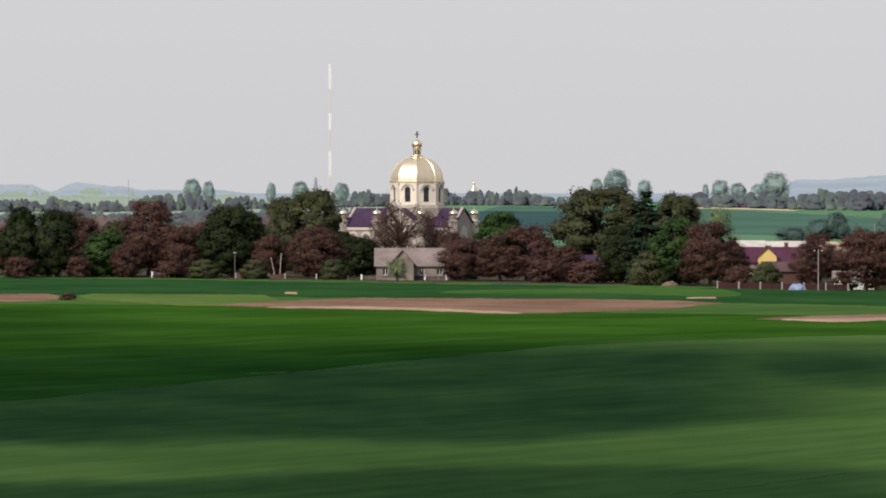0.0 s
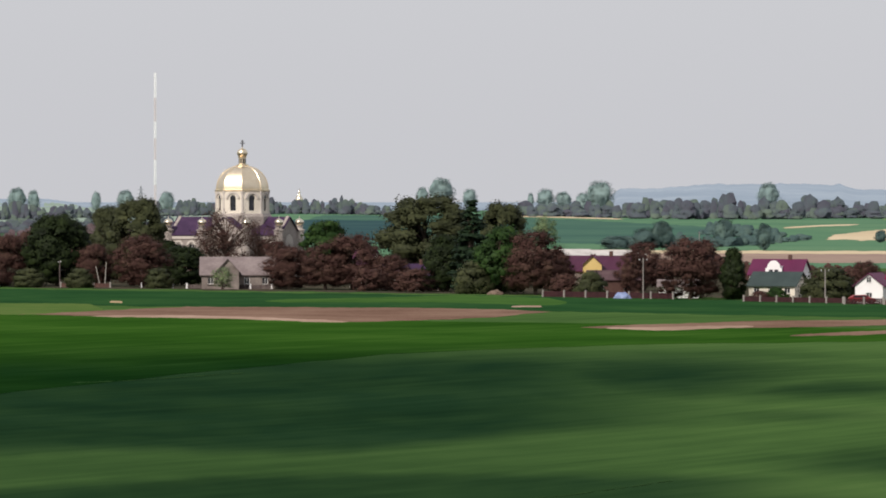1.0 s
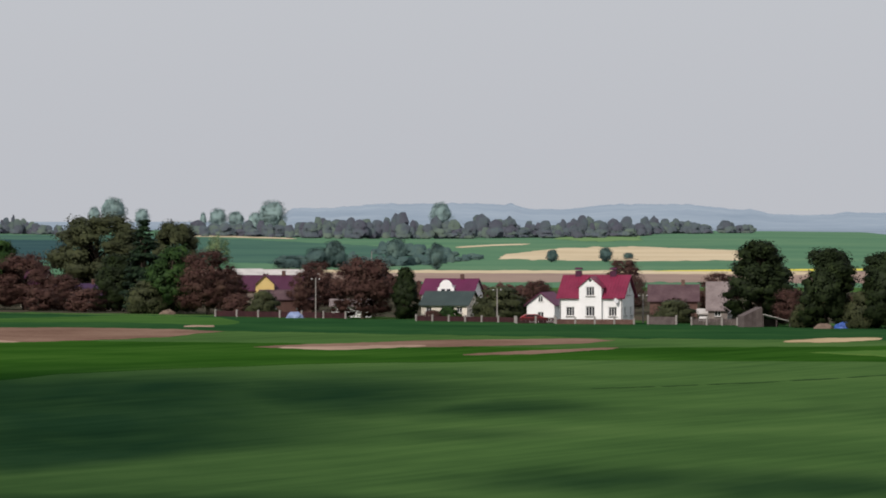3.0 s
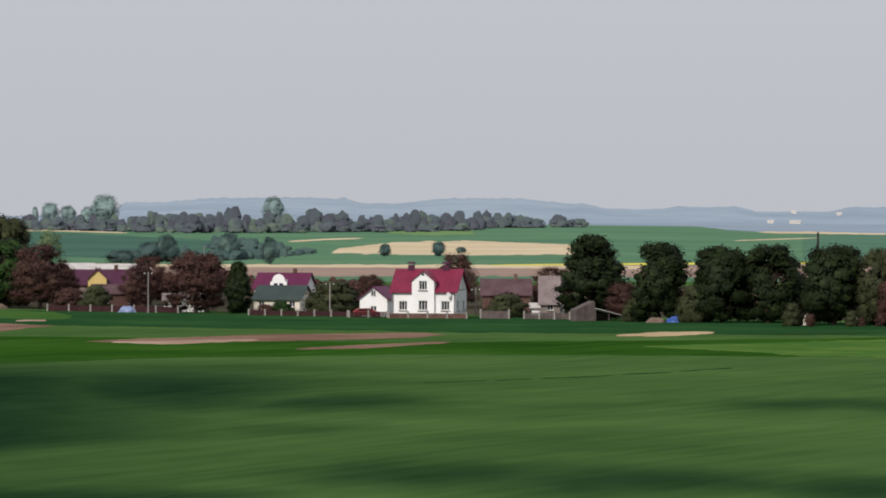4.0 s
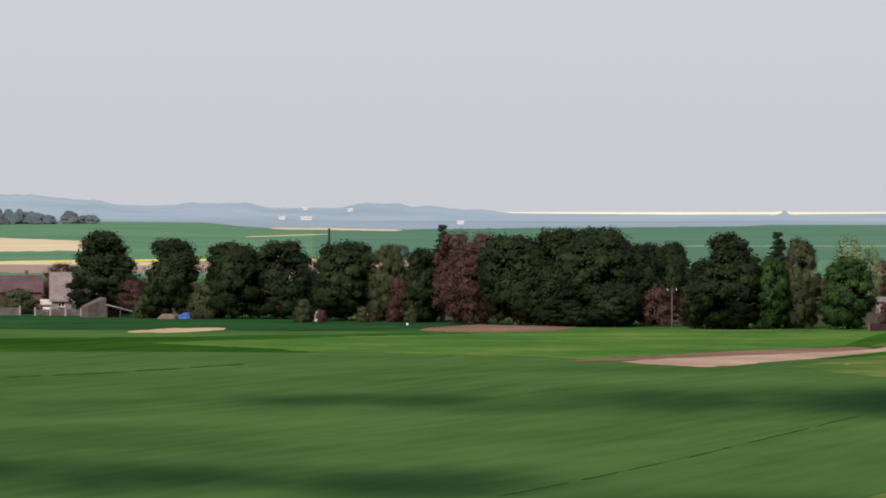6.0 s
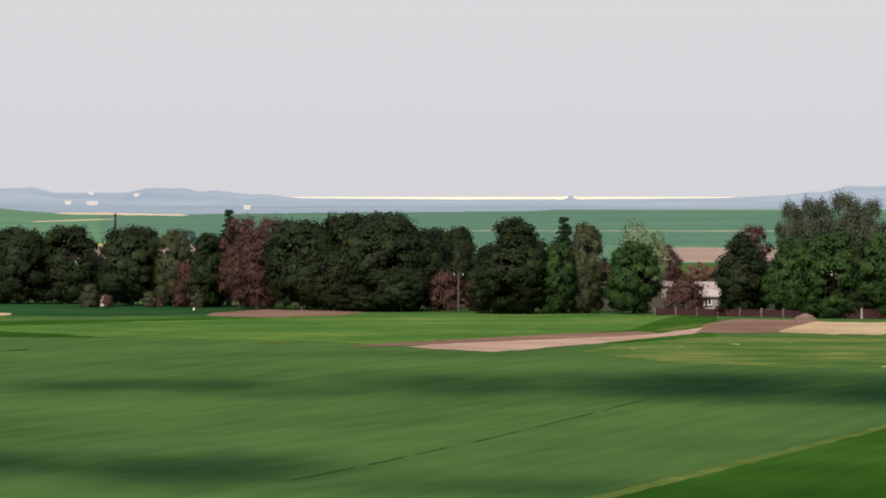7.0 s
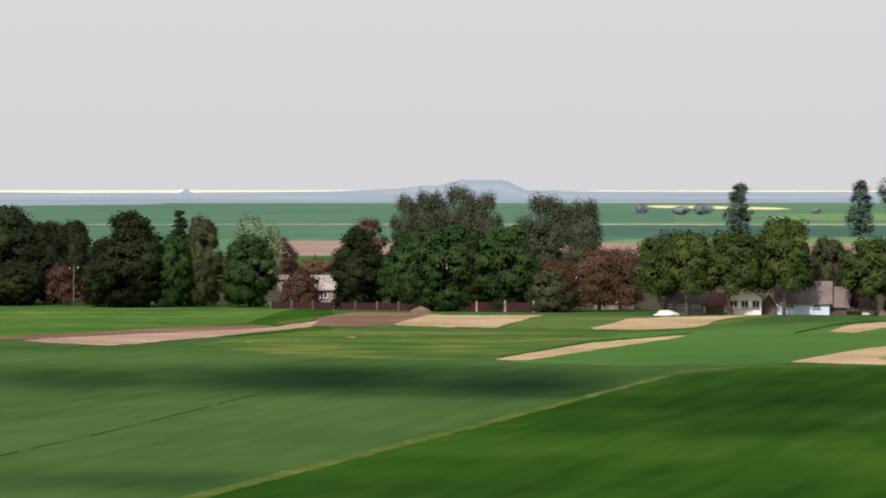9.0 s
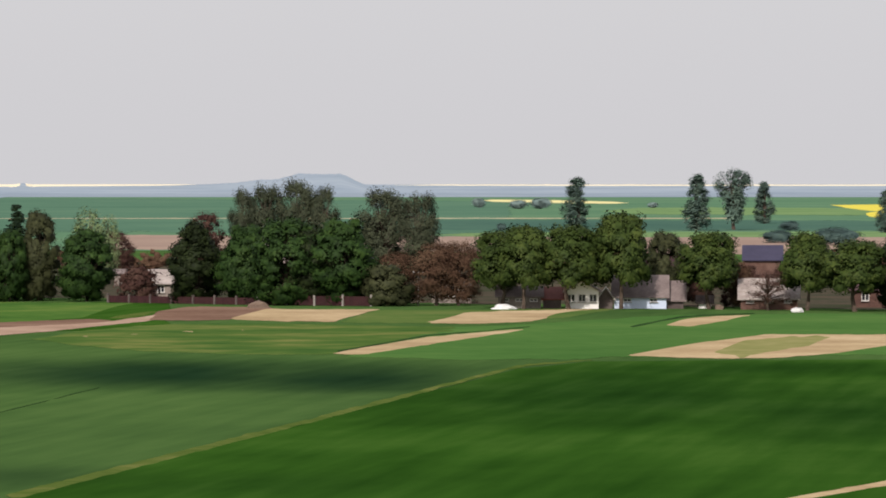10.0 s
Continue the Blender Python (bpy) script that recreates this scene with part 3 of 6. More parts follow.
    plot("verge", [(1190, 366), (1300, 368), (1420, 372)], [(1190, 368.5), (1300, 370.5), (1420, 374)], SAND, "pale track over the far slope", 3, ragged=0.3)
    plot("verge", [(1690, 387), (1760, 383), (1830, 381)], [(1690, 390), (1760, 386), (1830, 383)], SAND, "pale track on the far slope", 3, ragged=0.3)
    plot("verge", [(2480, 386), (2560, 383), (2640, 381)], [(2480, 387.5), (2560, 385), (2640, 382)], SAND, "pale track on the far slope", 3, ragged=0.3)
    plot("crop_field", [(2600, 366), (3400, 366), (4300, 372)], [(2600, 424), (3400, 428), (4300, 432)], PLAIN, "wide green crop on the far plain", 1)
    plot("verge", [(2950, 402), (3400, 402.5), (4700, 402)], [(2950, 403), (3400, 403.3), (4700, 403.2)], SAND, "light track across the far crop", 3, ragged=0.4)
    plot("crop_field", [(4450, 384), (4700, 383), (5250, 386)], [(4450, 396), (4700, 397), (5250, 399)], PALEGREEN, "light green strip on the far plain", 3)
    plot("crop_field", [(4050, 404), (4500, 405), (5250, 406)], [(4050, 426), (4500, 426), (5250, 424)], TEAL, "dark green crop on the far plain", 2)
    plot("dry_slope", [(1880, 364), (1950, 361), (2020, 364)], [(1860, 374), (1950, 379), (2030, 376)], PALEGREEN, "dry grassy bank on the far slope", 2)
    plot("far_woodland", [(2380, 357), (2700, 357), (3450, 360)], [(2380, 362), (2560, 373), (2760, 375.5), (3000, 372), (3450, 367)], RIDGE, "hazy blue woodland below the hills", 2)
    plot("soil_field", [(2520, 370), (2620, 370.5), (2765, 374)], [(2520, 373), (2620, 375), (2765, 376.5)], SAND, "pale bare field below the far woods", 3)
    plot("soil_field", [(3550, 431), (4000, 434), (4500, 434), (5250, 434)], [(3550, 458), (4000, 462), (4500, 466), (5250, 470)], FARSOIL, "brown ploughed field beyond the trees", 2)
    plot("meadow", [(4150, 428), (4500, 427), (5250, 424)], [(4150, 436), (4500, 437), (5250, 436)], PALEGREEN, "light green strip beyond the trees", 3)
    plot("rapeseed_field", [(4243, 369), (4400, 371), (4505, 374)], [(4243, 373), (4400, 376), (4505, 377)], PALERAPE, "far yellow rapeseed field", 3, ragged=0.2)
    plot("rapeseed_field", [(4860, 379), (4960, 378), (5250, 378)], [(4890, 384), (4935, 401), (5250, 402)], RAPE, "far yellow rapeseed field", 3, ragged=0.3)
    plot("stubble_field", [(2900, 341.5), (3300, 341.5), (3760, 342)], [(2900, 345), (3250, 349), (3500, 347.5), (3760, 345)], PALECROP, "pale field on the skyline", 2, ragged=0.3)
    plot("stubble_field", [(4060, 343), (4400, 343), (5250, 343)], [(4060, 345), (4400, 346), (5250, 346)], PALECROP, "pale field on the skyline", 2, ragged=0.3)


fields()

# ---- mesh helpers ----


def part(name, bm, material, parent=None, label="", smooth_faces=False):
    me = bpy.data.meshes.new(name)
    bm.to_mesh(me)
    bm.free()
    me.materials.append(material)
    if smooth_faces:
        me.polygons.foreach_set("use_smooth", [True] * len(me.polygons))
    ob = new(name, me)
    ob.parent = parent
    if label:
        ob["label"] = label
    return ob


def thing(name, place, turn=0.0, label="", category="", group=""):
    ob = new(name)
    ob.matrix_world = Matrix.Translation(place) @ pose(0, 0, 0, 0, 0, turn)
    return tagged(ob, label, category, group)


def box(bm, x0, x1, y0, y1, z0, z1):
    v = [bm.verts.new((x, y, z)) for z in (z0, z1) for y in (y0, y1) for x in (x0, x1)]
    for f in ((0, 2, 3, 1), (4, 5, 7, 6), (0, 1, 5, 4), (1, 3, 7, 5), (3, 2, 6, 7), (2, 0, 4, 6)):
        bm.faces.new([v[i] for i in f])
    return bm


def prism(bm, outline, y0, y1):
    """An outline of (x, z), anticlockwise from the front, drawn out from y0 to y1."""
    a = [bm.verts.new((x, y0, z)) for x, z in outline]
    b = [bm.verts.new((x, y1, z)) for x, z in outline]
    bm.faces.new(a)
    bm.faces.new(b[::-1])
    n = len(a)
    for i in range(n):
        bm.faces.new((a[(i + 1) % n], a[i], b[i], b[(i + 1) % n]))
    return bm


def tube(bm, p, q, r0, r1, sides=6):
    p, q = Vector(p), Vector(q)
    m = (q - p).to_track_quat("Z", "Y").to_matrix()
    rings = [[bm.verts.new(c + m @ Vector((r * math.cos(6.2832 * i / sides), r * math.sin(6.2832 * i / sides), 0))) for i in range(sides)] for c, r in ((p, r0), (q, r1))]
    for i in range(sides):
        j = (i + 1) % sides
        bm.faces.new((rings[0][i], rings[0][j], rings[1][j], rings[1][i]))
    bm.faces.new(rings[0][::-1])
    bm.faces.new(rings[1])
    return bm


def lathe(bm, profile, sides, centre=(0, 0), turn=0.0):
    rings = []
    for r, z in profile:
        rings.append([bm.verts.new((centre[0] + r * math.cos(6.28319 * i / sides + turn), centre[1] + r * math.sin(6.28319 * i / sides + turn), z)) for i in range(sides)])
    for a, b in zip(rings, rings[1:]):
        for i in range(sides):
            bm.faces.new((a[i], a[(i + 1) % sides], b[(i + 1) % sides], b[i]))
    bm.faces.new(rings[0][::-1])
    bm.faces.new(rings[-1])
    return bm


def wall(bm, x0, x1, y0, y1, z0, z1, holes=()):
    """A wall facing -y or +y with rectangular openings (x0, x1, z0, z1) right through it."""
    xs = sorted({x0, x1, *[h[0] for h in holes], *[h[1] for h in holes]})
    zs = sorted({z0, z1, *[h[2] for h in holes], *[h[3] for h in holes]})
    made = {}

    def at(i, y, j):
        if (i, y, j) not in made:
            made[i, y, j] = bm.verts.new((xs[i], y, zs[j]))
        return made[i, y, j]

    def solid(i, j):
        if not (0 <= i < len(xs) - 1 and 0 <= j < len(zs) - 1):
            return False
        mx, mz = (xs[i] + xs[i + 1]) / 2, (zs[j] + zs[j + 1]) / 2
        return not any(h[0] < mx < h[1] and h[2] < mz < h[3] for h in holes)

    for i in range(len(xs) - 1):
        for j in range(len(zs) - 1):
            if not solid(i, j):
                continue
            bm.faces.new((at(i, y0, j), at(i + 1, y0, j), at(i + 1, y0, j + 1), at(i, y0, j + 1)))
            bm.faces.new((at(i, y1, j), at(i, y1, j + 1), at(i + 1, y1, j + 1), at(i + 1, y1, j)))
            if not solid(i - 1, j):
                bm.faces.new((at(i, y0, j), at(i, y0, j + 1), at(i, y1, j + 1), at(i, y1, j)))
            if not solid(i + 1, j):
                bm.faces.new((at(i + 1, y0, j), at(i + 1, y1, j), at(i + 1, y1, j + 1), at(i + 1, y0, j + 1)))
            if not solid(i, j - 1):
                bm.faces.new((at(i, y0, j), at(i, y1, j), at(i + 1, y1, j), at(i + 1, y0, j)))
            if not solid(i, j + 1):
                bm.faces.new((at(i, y0, j + 1), at(i + 1, y0, j + 1), at(i + 1, y1, j + 1), at(i, y1, j + 1)))
    return bm


def window(parent, x0, x1, z0, z1, y, material=None, bars=1, sill=True):
    """A window in an opening at depth y behind a front that faces -y."""
    bm = bmesh.new()
    w = 0.09
    box(bm, x0, x1, y, y + 0.08, z0, z0 + w)
    box(bm, x0, x1, y, y + 0.08, z1 - w, z1)
    box(bm, x0, x0 + w, y, y + 0.08, z0 + w, z1 - w)
    box(bm, x1 - w, x1, y, y + 0.08, z0 + w, z1 - w)
    for i in range(bars):
        x = x0 + (x1 - x0) * (i + 1) / (bars + 1)
        box(bm, x - 0.04, x + 0.04, y + 0.01, y + 0.07, z0 + w, z1 - w)
    ob = part("window", bm, material or FRAME, parent)
    part("pane", box(bmesh.new(), x0 + 0.02, x1 - 0.02, y + 0.085, y + 0.10, z0 + 0.02, z1 - 0.02), GLASS, ob)
    if sill:
        part("sill", box(bmesh.new(), x0 - 0.08, x1 + 0.08, y - 0.35, y - 0.004, z0 - 0.07, z0 - 0.004), CONCRETE, ob)
    return ob


def gable_roof(bm, x0, x1, y0, y1, z0, rise, over=0.4, thick=0.14, axis="x"):
    """Two sloping slabs; the ridge runs along the axis."""
    if axis == "x":
        ym, half = (y0 + y1) / 2, (y1 - y0) / 2
        k = rise / half
        lo = z0 - over * k
        for s in (-1, 1):
            e = ym + s * (half + over)
            v = [(x0 - over, e, lo), (x1 + over, e, lo), (x1 + over, ym, z0 + rise), (x0 - over, ym, z0 + rise)]
            slab(bm, v if s < 0 else v[::-1], thick)
    else:
        xm, half = (x0 + x1) / 2, (x1 - x0) / 2
        k = rise / half
        lo = z0 - over * k
        for s in (-1, 1):
            e = xm + s * (half + over)
            v = [(e, y0 - over, lo), (xm, y0 - over, z0 + rise), (xm, y1 + over, z0 + rise), (e, y1 + over, lo)]
            slab(bm, v[::-1] if s < 0 else v, thick)
    return bm


def slab(bm, corners, thick):
    a = [bm.verts.new(c) for c in corners]
    b = [bm.verts.new((c[0], c[1], c[2] + thick)) for c in corners]
    bm.faces.new(a[::-1])
    bm.faces.new(b)
    n = len(a)
    for i in range(n):
        bm.faces.new((a[i], a[(i + 1) % n], b[(i + 1) % n], b[i]))


def per(d):
    """Metres to one unit of bearing at the distance d."""
    return d / F

# ---- trees ----
TREES = {}
HAZY = ("belt", "far", "misty", "mauve", "poplar")     # leaves with haze put into their colour and shading


def crown_points(shape, rng):
    """Centres and radii of the boughs of a crown one unit wide and one high, the ground at 0."""
    count, low, size = {"broad": (150, 0.04, 0.105), "oval": (170, 0.02, 0.10), "round": (150, 0.06, 0.11), "ball": (120, 0.10, 0.12), "cone": (130, 0.05, 0.1), "poplar": (120, 0.03, 0.10), "lolly": (110, 0.31, 0.11),
                        "loose": (150, 0.10, 0.10), "bush": (60, 0.0, 0.15), "bare": (70, 0.20, 0.10), "vase": (130, 0.16, 0.105)}[shape]
    out = []
    while len(out) < count:
        t = rng.uniform(0.02, 0.92)
        a, k = rng.uniform(0, 6.283), math.sqrt(rng.uniform(0.2, 1))
        s = size * rng.uniform(0.7, 1.25)
        if shape == "cone":
            r = 0.46 * (1 - t) ** 0.9 + 0.01
            s = (0.035 + 0.06 * (1 - t)) * rng.uniform(0.8, 1.2)
        elif shape == "oval":
            r = 0.39 * math.sin(math.pi * min(1, t + 0.05) ** 0.72) ** 0.6
        elif shape == "poplar":
            r = 0.43 * min(1, 0.55 + 2.2 * t) * (1 - t) ** 0.55
        elif shape == "ball":
            r = 0.42 * max(0.02, 1 - ((t - 0.44) / 0.52) ** 2) ** 0.85
        elif shape == "vase":
            r = (0.12 + 0.30 * min(1, t / 0.6)) * math.sqrt(max(0.05, 1 - max(0, (t - 0.6) / 0.36) ** 2))
        else:
            mid = 0.42
            r = 0.40 * (1 - (0.45 if shape == "round" else 0.16) * ((mid - t) / mid) ** 2.5) if t < mid else 0.40 * math.sqrt(max(0.02, 1 - ((t - mid) / (0.95 - mid)) ** 2))
        r *= 0.95 + (0.12 if shape == "oval" else 0.28) * noise.noise((math.cos(a) * 1.3, math.sin(a) * 1.3, t * 3 + count))
        out.append((Vector((r * k * math.cos(a), r * k * math.sin(a), low + t * (1 - low))), s))
    return out


def ico():
    bm = bmesh.new()
    bmesh.ops.create_icosphere(bm, subdivisions=2, radius=1)
    out = np.array([p.co[:] for p in bm.verts]), np.array([[p.index for p in f.verts] for f in bm.faces])
    bm.free()
    return out


KNOT, KNOT_FACES = ico()


def unit(a):
    return a / (np.linalg.norm(a, axis=1)[:, None] + 1e-9)


def foliage(name, cen, rad, heart, leaves, size, gen, core=0.72, shell=(0.7, 1.12), ragged=0.35, lift=0.12, bodies=None):
    """A mass of leaf sprays round boughs (centres and radii, one row each), with a dense heart of twigs in every bough."""
    pick = gen.choice(len(cen), leaves, p=rad[:, 0] ** 2 / (rad[:, 0] ** 2).sum())
    dirs = unit(gen.normal(size=(leaves, 3)))
    pos = cen[pick] + dirs * rad[pick] * gen.uniform(*shell, (leaves, 1))
    way = unit(dirs * 0.36 + unit(pos - heart[pick]) * 0.75 + np.array([0, 0, lift]))
    nrm = unit(way + gen.normal(size=(leaves, 3)) * ragged)
    side = unit(np.cross(nrm, gen.normal(size=(leaves, 3))))
    up = np.cross(nrm, side)
    s = (size if np.ndim(size) == 0 else size[pick]) * gen.uniform(0.6, 1.35, (leaves, 1))
    verts = np.stack([pos - side * s * 0.5, pos - up * s * 0.36 + nrm * s * 0.1, pos + side * s * 0.55, pos + up * s * 0.38 + nrm * s * 0.08], axis=1).reshape(-1, 3)
    normals = np.repeat(way, 4, axis=0)
    faces = np.arange(leaves * 4).reshape(-1, 4).tolist()
    if core:
        if bodies:
            cen, rad, heart = bodies
        m, n = len(cen), len(KNOT)
        lump = KNOT[None] * (1 + (0.12 if bodies else 0.22) * gen.normal(size=(m, n, 1)).clip(-1.5, 1.5))
        pts = cen[:, None] + lump * rad[:, None] * core
        away = pts - heart[:, None]
        away /= np.linalg.norm(away, axis=2)[:, :, None] + 1e-9
        normals = np.concatenate([normals, unit((KNOT[None] * 0.36 + away * 0.75 + np.array([0, 0, lift])).reshape(-1, 3))])
        faces += (KNOT_FACES[None] + (len(verts) + np.arange(m) * n)[:, None, None]).reshape(-1, 3).tolist()
        verts = np.concatenate([verts, pts.reshape(-1, 3)])
    me = bpy.data.meshes.new(name)
    me.from_pydata(verts.tolist(), [], faces)
    me.polygons.foreach_set("use_smooth", [True] * len(faces))
    me.normals_split_custom_set_from_vertices(normals.tolist())
    return me


def tree_kind(key, shape, leaf, wide, high, leaves, size, seed, label, bark=None):
    """Build one tree: a tapered trunk with limbs, and a crown of many small leaf sprays."""
    rng = random.Random(seed)
    ob = new("tree")
    tagged(ob, label, "tree", "trees about the village")
    pts = crown_points(shape, rng)
    bm = bmesh.new()
    base = 0.024 * high + 0.05
    lean = Vector((rng.uniform(-0.05, 0.05), rng.uniform(-0.05, 0.05), 0)) * wide
    stem = [Vector((0, 0, -0.3)), Vector((0, 0, 0.2 * high)) + lean, Vector((0, 0, 0.5 * high)) + lean * 0.4, Vector((0, 0, 0.86 * high)) + lean]
    for i in range(3):
        tube(bm, stem[i], stem[i + 1], base * (1.15 - 0.36 * i), base * (0.79 - 0.33 * i), 7)
    for c, s in pts[::4 if shape not in ("bare", "vase") else 1]:
        tip = Vector((c.x * wide, c.y * wide, c.z * high))
        foot = stem[1].lerp(stem[3], min(1, max(0, (c.z - 0.3) * 0.9)))
        knee = foot.lerp(tip, 0.5) + Vector((0, 0, 0.03 * high))
        tube(bm, foot, knee, base * 0.34, base * 0.2, 4)
        tube(bm, knee, tip, base * 0.2, base * 0.07, 4)
        if shape == "bare":
            for _ in range(4):
                end = tip + Vector((rng.gauss(0, 1), rng.gauss(0, 1), rng.gauss(0.5, 0.8))) * s * wide * 0.9
                tube(bm, knee.lerp(tip, rng.uniform(0.2, 1)), end, base * 0.08, base * 0.03, 3)
    part("trunk", bm, bark or BARK, ob)
    cen = np.array([[c.x * wide, c.y * wide, c.z * high] for c, _ in pts])
    span = np.array([1.5 * wide, 1.5 * wide, 0.28 * high]) if shape == "cone" else np.array([wide, wide, 0.7 * (wide + high) / 2])
    rad = np.array([[s] for _, s in pts]) * span
    cen[:, 2] = np.maximum(cen[:, 2], rad[:, 2] * 0.8)
    heart = np.tile(np.array([0, 0, 0.42 * high]), (len(cen), 1))
    if shape in ("cone", "poplar"):
        heart[:, 2] = cen[:, 2] - 0.1 * high
    airy = shape in ("bare", "vase", "poplar") or leaf in ("red", "russet", "pale")
    body = None
    if leaf in ("far", "misty"):
        mid = np.array([[0, 0, 0.54 * high]])
        body = (mid, np.array([[0.36 * wide, 0.36 * wide, 0.38 * high]]), mid * 0.7)
    # far kinds: normals turned upward to weaken shading as haze would
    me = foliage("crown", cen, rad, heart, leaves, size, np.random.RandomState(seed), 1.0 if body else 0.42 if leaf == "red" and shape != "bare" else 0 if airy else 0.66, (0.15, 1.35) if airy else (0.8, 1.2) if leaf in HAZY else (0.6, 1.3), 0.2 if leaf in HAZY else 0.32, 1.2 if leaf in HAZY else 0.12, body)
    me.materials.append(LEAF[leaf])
    crown = new("crown", me)
    crown.parent = ob
    TREES[key] = [ob, wide, high, False]


def tree(key, u, v, wide, top, d=None, turn=None, label=""):
    """Stand a tree on the land at bearing u: v its foot, wide and top its breadth and top as seen."""
    proto = TREES[key]
    d = d or reach(u, v)
    place = spot(u, d, -0.05)
    k = per(d)
    high = EYE - (top - LEVEL) * k - place.z
    sx, sz = (1.7 if key == "pine1" else 1.22 if key[:4] == "dark" else 1.16) * wide * k / proto[1], 1.03 * high / proto[2]
    turn = (u * 37.7) % 360 if turn is None else turn
    if proto[3]:
        ob = copy_thing(proto[0], Matrix.Translation(place) @ pose(0, 0, 0, 0, 0, turn))
    else:
        ob, proto[3] = proto[0], True
        ob.matrix_basis = Matrix.Translation(place) @ pose(0, 0, 0, 0, 0, turn)
    ob.scale = (sx, sx, sz)
    if label:
        ob["label"] = label
    return ob


tree_kind("dark1", "broad", "dark", 10, 11, 10400, 0.36, 1, "dense dark green broadleaf tree at the field's edge")
tree_kind("dark2", "oval", "dark", 9, 12, 12500, 0.34, 2, "dense dark green oval tree at the field's edge")
tree_kind("dark3", "round", "dark", 11, 11, 10400, 0.36, 3, "spreading dark green broadleaf tree")
tree_kind("green1", "broad", "green", 9, 10, 9200, 0.35, 4, "fresh green broadleaf tree in full leaf")
tree_kind("green2", "round", "green", 10, 10, 9200, 0.36, 5, "rounded fresh green tree in full leaf")
tree_kind("olive1", "broad", "olive", 12, 14, 17000, 0.32, 6, "tall olive green tree coming into leaf")
tree_kind("red1", "loose", "red", 10, 11, 22000, 0.21, 7, "reddish brown tree with opening buds")
tree_kind("red2", "broad", "red", 9, 9, 20000, 0.20, 8, "reddish brown fruit tree in bud")
tree_kind("russet1", "loose", "russet", 10, 9, 16000, 0.21, 23, "russet tree with opening buds")
tree_kind("bare1", "bare", "red", 10, 10, 3200, 0.22, 9, "almost bare tree with reddish twigs")
tree_kind("pine1", "cone", "pine", 6, 14, 10000, 0.3, 10, "dark pointed spruce among broadleaf trees")
tree_kind("grey1", "vase", "grey", 13, 16, 24000, 0.31, 11, "tall grey green poplar with an airy crown")
tree_kind("poplar1", "poplar", "poplar", 6, 14, 7500, 0.40, 12, "tall hazy poplar standing on the plain")
tree_kind("poplar2", "vase", "poplar", 8, 12, 7500, 0.40, 21, "tall hazy poplar with a rounded open crown")
tree_kind("pale1", "loose", "pale", 8, 12, 4800, 0.29, 13, "pale green tree with young leaves")
tree_kind("bush1", "bush", "olive", 6, 3.5, 3600, 0.24, 14, "low olive green garden shrub")
tree_kind("bush2", "bush", "red", 6, 3.5, 3600, 0.23, 15, "low reddish brown garden shrub")
tree_kind("far1", "ball", "far", 14, 13, 12000, 0.45, 16, "blue green tree on the far rise")
tree_kind("lolly1", "lolly", "sunny", 9, 10, 10000, 0.34, 18, "rounded green tree on a bare trunk")
tree_kind("lolly2", "lolly", "sunny", 10, 10, 10000, 0.35, 19, "spreading green tree on a bare forked trunk")
tree_kind("far2", "ball", "misty", 14, 13, 12000, 0.45, 20, "pale misty tree on the skyline")
tree_kind("far3", "bush", "far", 14, 9, 6000, 0.45, 22, "low hazy scrub on the plain")
tree_kind("bush3", "bush", "green", 6, 3.5, 3600, 0.24, 17, "low fresh green garden shrub")


